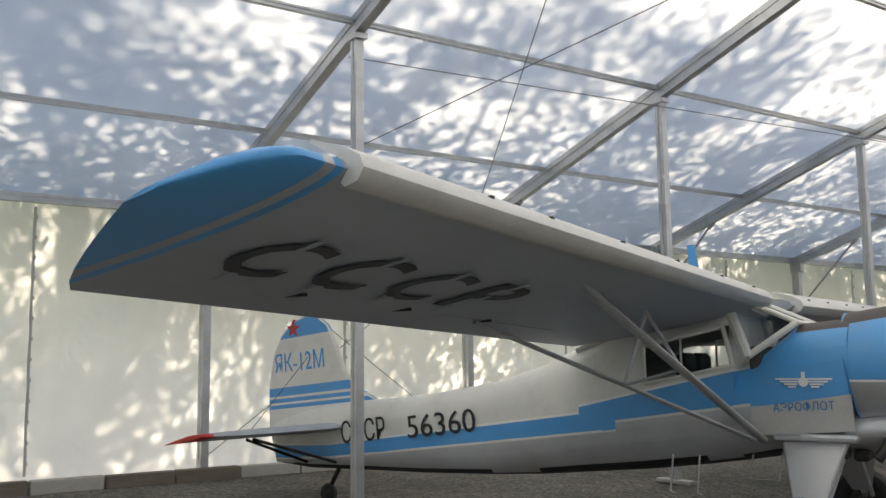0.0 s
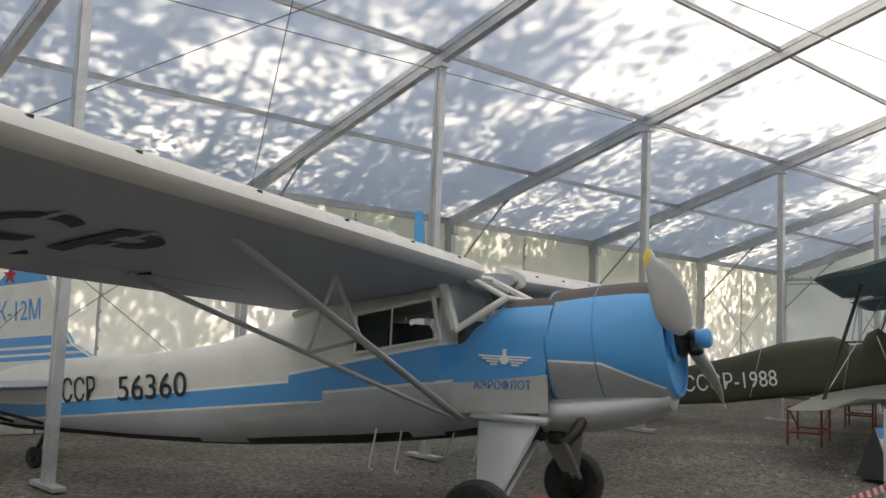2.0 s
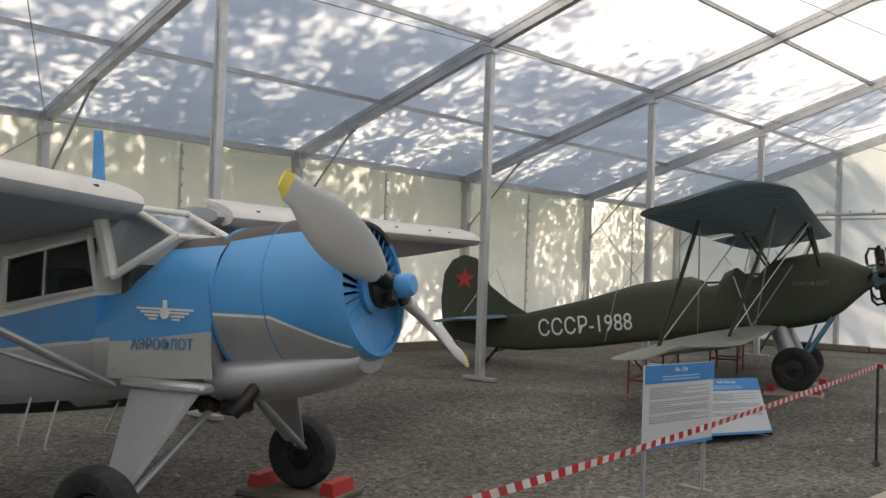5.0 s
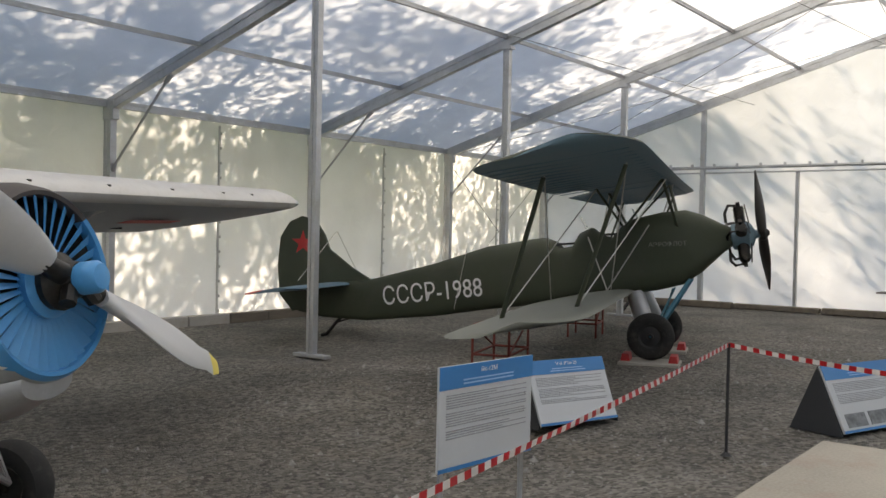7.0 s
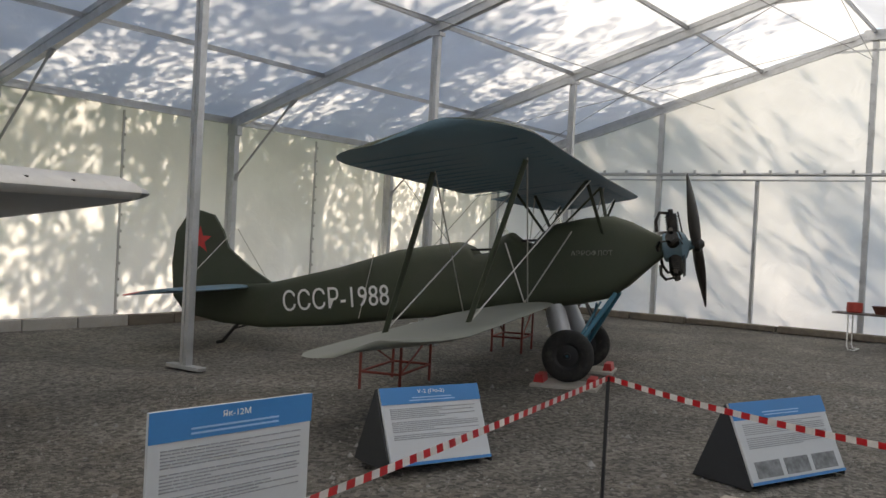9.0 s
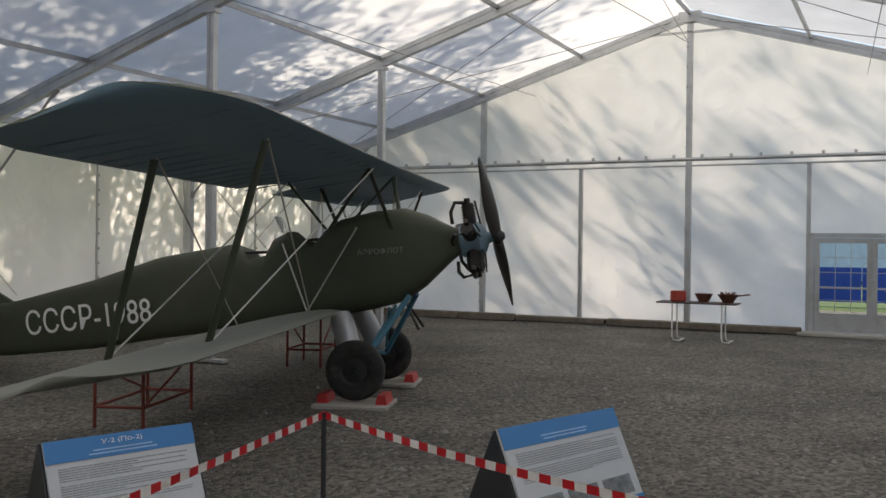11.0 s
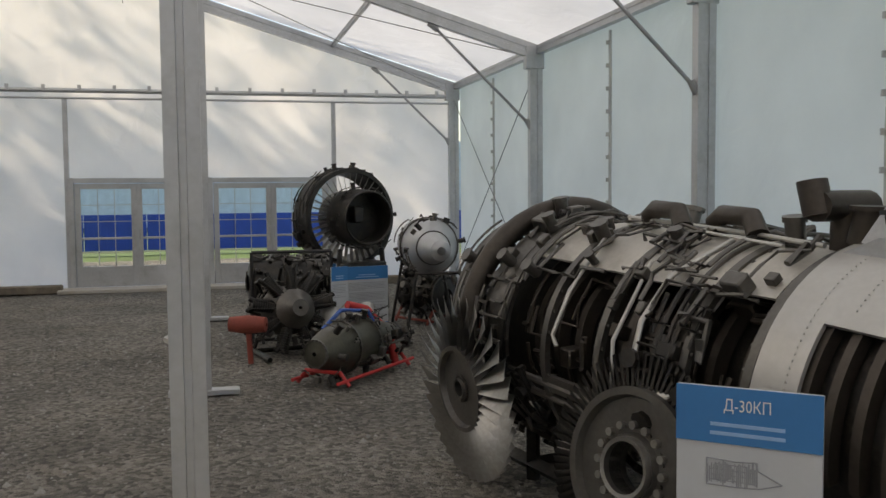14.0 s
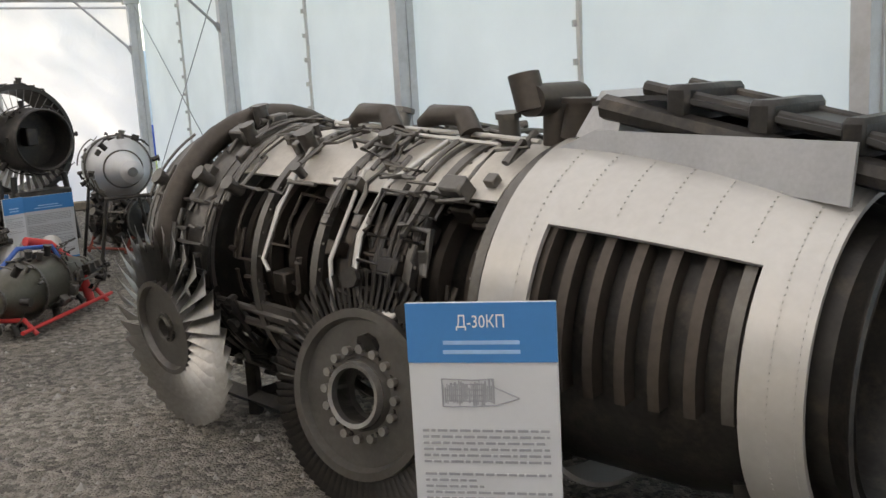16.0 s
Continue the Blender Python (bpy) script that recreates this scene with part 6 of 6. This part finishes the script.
    for s2 in (-1, 1):
        a, b = m @ Vector((-0.6, s2 * 0.42, 0.6)), m @ Vector((-0.72, s2 * 0.42, 4.0))
        rod(bm, (a.x, a.y, 0.1), (b.x, b.y, 0.1), 0.05, 4)
        for t in (0.7, 2.2, 3.6):
            q = m @ Vector((0, s2 * 0.42, t))
            rod(bm, (q.x, q.y, 0.0), (q.x, q.y, 0.42), 0.045, 4)
    for t in (0.7, 2.2, 3.6):
        a, b = m @ Vector((0, -0.42, t)), m @ Vector((0, 0.42, t))
        rod(bm, (a.x, a.y, 0.1), (b.x, b.y, 0.1), 0.045, 4)
        rod(bm, (a.x, a.y, 0.4), (b.x, b.y, 0.4), 0.045, 4)
    obj("cradle", bm, DARKMETAL, root, 20)
    # the cowl is short and the open section long: stretch along the axis
    inv = m.inverted()
    for o in root.children_recursive:
        for v in o.data.vertices:
            p = inv @ v.co
            if p.z < 0.38:
                p.z = 0.152 + p.z * 0.4
            elif p.z < 1.85:
                p.z *= 0.8
            elif p.z < 3.5:
                p.z = 1.48 + (p.z - 1.85) * 2.02 / 1.65
            v.co = m @ p


build_turbofan()


def bladed_disc(name, m, R, hub_r, nb, bw, label, mats, hole, tw0, tw1):
    """A rotor stage lying against the local xy plane of m."""
    root = empty(name, m, label, "rotor disc")
    bm = bmesh.new()
    t = 0.05
    lathe(bm, [(hole, -t * 0.8), (hole * 1.25, -t * 0.9), (hole * 1.35, -t * 0.35), (hub_r * 0.86, -t * 0.3), (hub_r * 0.9, -t), (hub_r, -t), (hub_r, t), (hub_r * 0.9, t), (hub_r * 0.86, t * 0.3), (hole * 1.35, t * 0.35), (hole * 1.25, t * 0.9), (hole, t * 0.8), (hole, -t * 0.8)], Matrix.Identity(4), 48)
    for k in range(24):
        a = 2 * math.pi * k / 24
        rod(bm, (hole * 1.55 * math.cos(a), hole * 1.55 * math.sin(a), -0.03), (hole * 1.55 * math.cos(a), hole * 1.55 * math.sin(a), 0.03), 0.01, 6)
    obj("disc", bm, mats[0], root)
    if hole > 0.1:
        bm = bmesh.new()
        lathe(bm, [(hole, -0.075), (hole * 1.16, -0.08), (hole * 1.2, -0.06), (hole * 1.2, 0.06), (hole * 1.16, 0.08), (hole, 0.075), (hole, -0.075)], I4, 48)
        for k in range(16):
            a = 2 * math.pi * k / 16
            arc = (hole * 1.62 * math.cos(a), hole * 1.62 * math.sin(a))
            rod(bm, (*arc, -0.045), (*arc, 0.045), 0.02, 8)
        obj("hub_ring", bm, BLADE, root)
    bm = bmesh.new()
    rings = []
    for k in range(6):
        u = k / 5
        r = hub_r * 0.98 + (R - hub_r * 0.98) * u
        tw = radians(tw0 + (tw1 - tw0) * u)
        w, th = bw * (1 + 0.25 * u), 0.006 * (1.3 - u)
        loop = []
        for px, py in ((-w, 0), (-w * 0.4, th), (w * 0.4, th), (w, 0), (w * 0.4, -th * 0.3), (-w * 0.4, -th * 0.3)):
            loop.append(bm.verts.new((px * math.cos(tw) - py * math.sin(tw), r, px * math.sin(tw) + py * math.cos(tw))))
        rings.append(loop)
    skin(bm, rings, caps=(True, True))
    first = obj("blade", bm, mats[1], root)
    for k in range(1, nb):
        o = new("blade", first.data)
        o.parent = root
        o.matrix_basis = Matrix.Rotation(2 * math.pi * k / nb, 4, 'Z')


# fan stage standing on edge, and a turbine wheel lying against the engine
bladed_disc("fan_stage", Matrix.Translation((-12.98, -6.6, 0.585)) @ Matrix.Rotation(radians(-78), 4, 'Z') @ Matrix.Rotation(radians(-96), 4, 'Y'), 0.585, 0.27, 34, 0.055,
            "loose fan stage with twisted bare-metal blades standing on edge", [MIDMETAL, BLADE], 0.05, 62, 22)
bladed_disc("turbine_wheel", Matrix.Translation((-14.62, -6.96, 0.53)) @ Matrix.Rotation(radians(-68), 4, 'Z') @ Matrix.Rotation(radians(-82), 4, 'Y'), 0.53, 0.37, 84, 0.016,
            "turbine wheel with short dense blades leaning on the engine", [MIDMETAL, DARKMETAL], 0.12, 35, 25)
sign_upright((-15.35, -6.78), (-15.7, -7.16), 0.13, 1.08, "Д-30КП", 24, "white printed sign with an engine drawing and blue header", True, seed=6)


# ---- the far group of engines ----
def engine_turbojet(m):
    """A short bladed fan case on a pedestal, its dark exhaust turned to the visitor."""
    root = empty("fan_module", m, "dark fan module with radial vanes on a steel pedestal", "jet engine")
    e = Matrix.Translation((0, 0, 1.42)) @ Matrix.Rotation(radians(-90), 4, 'Y')     # local z looks back along -x
    bm = bmesh.new()
    lathe(bm, [(0.72, -0.5), (0.74, -0.48), (0.74, 0.0), (0.76, 0.02), (0.76, 0.06), (0.7, 0.07), (0.68, 0.0), (0.66, -0.5)], e, 48)
    clutter(bm, e, 0.74, -0.45, 0.05, 60, 5)
    flange(bm, e, 0.73, 0.02, 0.04, 0.04, 48, 30)
    obj("case", bm, DARKMETAL, root)
    bm = bmesh.new()
    for k in range(38):
        a = 2 * math.pi * k / 38
        q = e @ Matrix.Rotation(a, 4, 'Z')
        vs = [(0.4, -0.02, 0.0), (0.7, -0.012, 0.02), (0.7, 0.012, 0.06), (0.4, 0.02, 0.05)]
        skin(bm, [[bm.verts.new(q @ Vector(v)) for v in vs], [bm.verts.new(q @ (Vector(v) + Vector((0, 0.004, 0)))) for v in vs]], caps=(True, True))
    obj("vane", bm, BLADE, root)
    bm = bmesh.new()
    lathe(bm, [(0.4, -0.3), (0.42, 0.0), (0.44, 0.3), (0.42, 0.6), (0.4, 0.62), (0.38, 0.6), (0.38, 0.2), (0.02, 0.2)], e, 40)
    clutter(bm, e, 0.43, 0.05, 0.55, 30, 6)
    box(bm, (0.05, 0.1, 0.4), (0.25, 0.16, 0.2), e, bev=0.02)
    obj("exhaust_duct", bm, DARKMETAL, root)
    bm = bmesh.new()
    for y in (-0.45, 0.45):
        for x in (0.45, -0.35):
            rod(bm, (x, y, 0), (x, y * 0.8, 0.95), 0.04, 6)
        rod(bm, (0.45, y, 0.05), (-0.35, y, 0.05), 0.035, 6)
    box(bm, (0, 0, 0.68), (0.9, 0.8, 0.12), bev=0.02)
    obj("pedestal", bm, DARKMETAL, root)


engine_turbojet(pose(-4.1, -7.2, 0, 0, 0, 20))


def engine_pod(name, m, label, prof, z, mat_body, seed, n, frame_mat=None, size=1.0, length=None, legs=True):
    """An engine lying on a tubular stand: turned casing, flanges, pipes and boxes."""
    root = empty(name, m, label, "engine", "engines on stands")
    e = Matrix.Translation((0, 0, z)) @ Matrix.Rotation(radians(90), 4, 'Y')
    bm = bmesh.new()
    lathe(bm, prof, e, 32)
    obj("casing", bm, mat_body, root)
    z0, z1 = prof[0][1], prof[-1][1]
    bm = bmesh.new()
    for r, t in prof[1:-1:2]:
        flange(bm, e, r - 0.005, t, 0.02, 0.02, 32, 18)
    rr = max(r for r, _ in prof)
    clutter(bm, e, rr * 0.92, z0 + 0.05, z1 - 0.05, n, seed, 0, 360, size)
    obj("accessory", bm, MIDMETAL, root)
    bm = bmesh.new()
    clutter(bm, e, rr * 0.95, z0 + 0.05, z1 - 0.05, n, seed + 50, 0, 360, size)
    obj("hose", bm, DARKMETAL, root)
    if legs:
        bm = bmesh.new()
        h = z - rr * 0.75
        for x in (z0 * 0.8, z1 * 0.8):
            for y in (-rr, rr):
                rod(bm, (x, y * 1.15, 0.015), (x, y * 0.75, max(0.1, h)), 0.02, 8)
            rod(bm, (x, -rr * 0.8, max(0.1, h)), (x, rr * 0.8, max(0.1, h)), 0.02, 8)
        for y in (-rr, rr):
            rod(bm, (z0, y, 0.06), (z1, y, 0.06), 0.018, 8)
        obj("stand", bm, frame_mat or RUST, root)
    return root


# small turbine on a red stand, nose towards the visitor's path
engine_pod("small_turbine", pose(-9.45, -6.45, 0, 0, 0, 140), "small oily turbine engine on a red tube stand", [(0.04, -0.75), (0.1, -0.7), (0.2, -0.35), (0.24, -0.1), (0.22, 0.15), (0.25, 0.3), (0.18, 0.55), (0.12, 0.7), (0.02, 0.72)], 0.32,
           mat("olive_metal", (0.1, 0.095, 0.075), 0.45, 0.6, var=0.3, dirt=(0.05, 0.045, 0.04), dirt_amount=0.6), 11, 50, RED, 0.8)
bm = bmesh.new()
pipe(bm, [(-9.2, -6.9, 0.05), (-9.15, -6.85, 0.35), (-9.2, -6.6, 0.62), (-9.3, -6.4, 0.68)], 0.045, 10, 0)
pipe(bm, [(-9.42, -6.75, 0.3), (-9.35, -6.6, 0.62), (-9.55, -6.3, 0.66), (-9.7, -6.1, 0.5)], 0.022, 8, 1)
tagged(obj("red_hoop", bm, [RED, mat("blue_hose", (0.02, 0.08, 0.3), 0.5)]), "red and blue hoops over the small turbine", "hoop")


def engine_radial(m, seed, label):
    """A radial piston engine resting on a low dark stand."""
    root = empty("radial_engine", m, label, "engine", "radial engines")
    e = Matrix.Translation((0, 0, 0.52)) @ Matrix.Rotation(radians(-80), 4, 'Y')
    bm = bmesh.new()
    lathe(bm, [(0.02, 0.3), (0.09, 0.3), (0.14, 0.18), (0.22, 0.1), (0.24, -0.15), (0.28, -0.2), (0.28, -0.4), (0.15, -0.5), (0.02, -0.5)], e, 28)
    obj("crankcase", bm, MIDMETAL, root)
    bm = bmesh.new()
    for k in range(9):
        d = Vector((math.cos(2 * math.pi * k / 9), math.sin(2 * math.pi * k / 9), 0))
        for j in range(8):
            r0 = 0.24 + 0.026 * j
            rod(bm, e @ (d * r0), e @ (d * (r0 + 0.013)), 0.075, 12)
        rod(bm, e @ (d * 0.22), e @ (d * 0.46), 0.06, 10)
        t = Vector((-d.y, d.x, 0))
        for q in (-1, 1):
            rod(bm, e @ (d * 0.44 + t * 0.04 * q), e @ (d * 0.5 + t * 0.06 * q), 0.03, 8)
            rod(bm, e @ (d * 0.2 + t * 0.02 * q + Vector((0, 0, 0.1))), e @ (d * 0.47 + t * 0.05 * q + Vector((0, 0, 0.06))), 0.008, 6)
        pipe(bm, [e @ (d * 0.47 + t * 0.06 + Vector((0, 0, -0.04))), e @ (d * 0.48 + t * 0.06 + Vector((0, 0, -0.14))), e @ (d * 0.3 + t * 0.08 + Vector((0, 0, -0.24)))], 0.02, 8)
    obj("cylinder", bm, DARKMETAL, root)
    bm = bmesh.new()
    clutter(bm, e, 0.3, -0.45, -0.1, 50, seed)
    obj("accessory", bm, MIDMETAL, root)
    bm = bmesh.new()
    for y in (-0.35, 0.35):
        rod(bm, (-0.3, y, 0.03), (0.6, y, 0.03), 0.03, 6)
        rod(bm, (0.4, y, 0.03), (0.35, y * 0.5, 0.5), 0.025, 6)
    rod(bm, (0.35, -0.35, 0.03), (0.35, 0.35, 0.03), 0.03, 6)
    obj("stand", bm, DARKMETAL, root)
    return root


engine_radial(pose(-8.2, -5.95, 0, 0, 0, 12), 41, "dark radial piston engine resting on a low stand")
engine_pod("piston_engine", pose(-7.0, -6.0, 0, 0, 0, 100), "grimy inline engine in a dark steel frame", [(0.1, -0.55), (0.26, -0.5), (0.28, -0.1), (0.3, 0.1), (0.26, 0.45), (0.1, 0.5)], 0.72, DARKMETAL, 51, 60, DARKMETAL)
bm = bmesh.new()
for _y in (-5.55, -6.5):
    rod(bm, (-7.25, _y, 0), (-7.25, _y, 1.1), 0.022, 6)
rod(bm, (-7.25, -5.55, 1.1), (-7.25, -6.5, 1.1), 0.022, 6)
tagged(obj("lifting_frame", bm, BLACK), "black square-tube frame around an engine", "frame")
bm = bmesh.new()
lathe(bm, [(0.02, -0.2), (0.08, -0.19), (0.1, 0.0), (0.08, 0.2), (0.02, 0.22)], pose(-8.55, -5.45, 0.42, 0, 90, 70), 18)
rod(bm, (-8.55, -5.47, 0.0), (-8.55, -5.45, 0.36), 0.03, 8)
tagged(obj("red_starter", bm, RUST), "red painted cylinder on a short post", "cylinder")
bm = bmesh.new()
for _k in range(3):
    rod(bm, (-8.6 + _k * 0.12, -6.3 - 0.22 * _k, 0.08), (-8.0 + _k * 0.1, -6.4 - 0.22 * _k, 0.45), 0.1, 16)
tagged(obj("exhaust_stacks", bm, mat("pale_pipe_metal", (0.4, 0.39, 0.37), 0.5, 0.4, var=0.2), smooth=50), "pale stubby exhaust pipes on the gravel", "pipes")
engine_pod("silver_turbine", pose(-7.2, -7.75, 0, 0, 0, 175), "pale silver turbine section on a dark stand", [(0.12, -0.95), (0.2, -0.8), (0.34, -0.62), (0.36, -0.05), (0.3, 0.1), (0.2, 0.3), (0.12, 0.9), (0.05, 0.95)], 1.12, SILVER, 61, 26, DARKMETAL, 0.8)
engine_pod("long_engine", pose(-8.6, -8.4, 0, 0, 0, 172), "long grey engine covered in pipes on a rusty stand", [(0.1, -1.1), (0.24, -1.0), (0.22, -0.5), (0.26, -0.1), (0.23, 0.4), (0.27, 0.7), (0.12, 1.1)], 0.55, MIDMETAL, 71, 110, RUST, 0.9)
engine_pod("gear_unit", pose(-6.0, -8.0, 0, 0, 0, 30), "dark engine gearbox bristling with pipes", [(0.08, -0.4), (0.25, -0.35), (0.28, 0.0), (0.22, 0.35), (0.08, 0.4)], 0.4, DARKMETAL, 81, 70, RUST)
bm = bmesh.new()
lathe(bm, [(0.34, -0.12), (0.36, -0.1), (0.36, 0.1), (0.34, 0.12), (0.16, 0.06), (0.14, 0.08), (0.1, 0.0), (0.14, -0.08), (0.16, -0.06), (0.34, -0.12)], pose(-6.3, -6.7, 0.36, 0, 80, 25), 32)
tagged(obj("landing_wheel", bm, RUBBER), "dark landing wheel standing on edge", "wheel")
sign_upright((-6.95, -6.72), (-6.83, -7.28), 0.12, 0.87, "", 22, "white printed sign with a blue header among engines", seed=8)
sign_upright((-6.75, -6.35), (-6.95, -6.6), 0.15, 0.92, "", 12, "pale sign seen edge-on among engines", seed=9)
sign_upright((-7.9, -6.42), (-7.8, -6.62), 0.2, 0.95, "", 8, "grey sign beside the radial engine", seed=10)
bm = bmesh.new()
prism(bm, [(-0.2, -0.09), (0.12, -0.1), (0.2, 0.0), (0.12, 0.1), (-0.2, 0.09)], 0.06, pose(-7.0, -4.65, 0.01, 0, -8, 30))
tagged(obj("metal_scoop", bm, BRIGHT), "small bare-metal scoop lying on the gravel", "scoop")
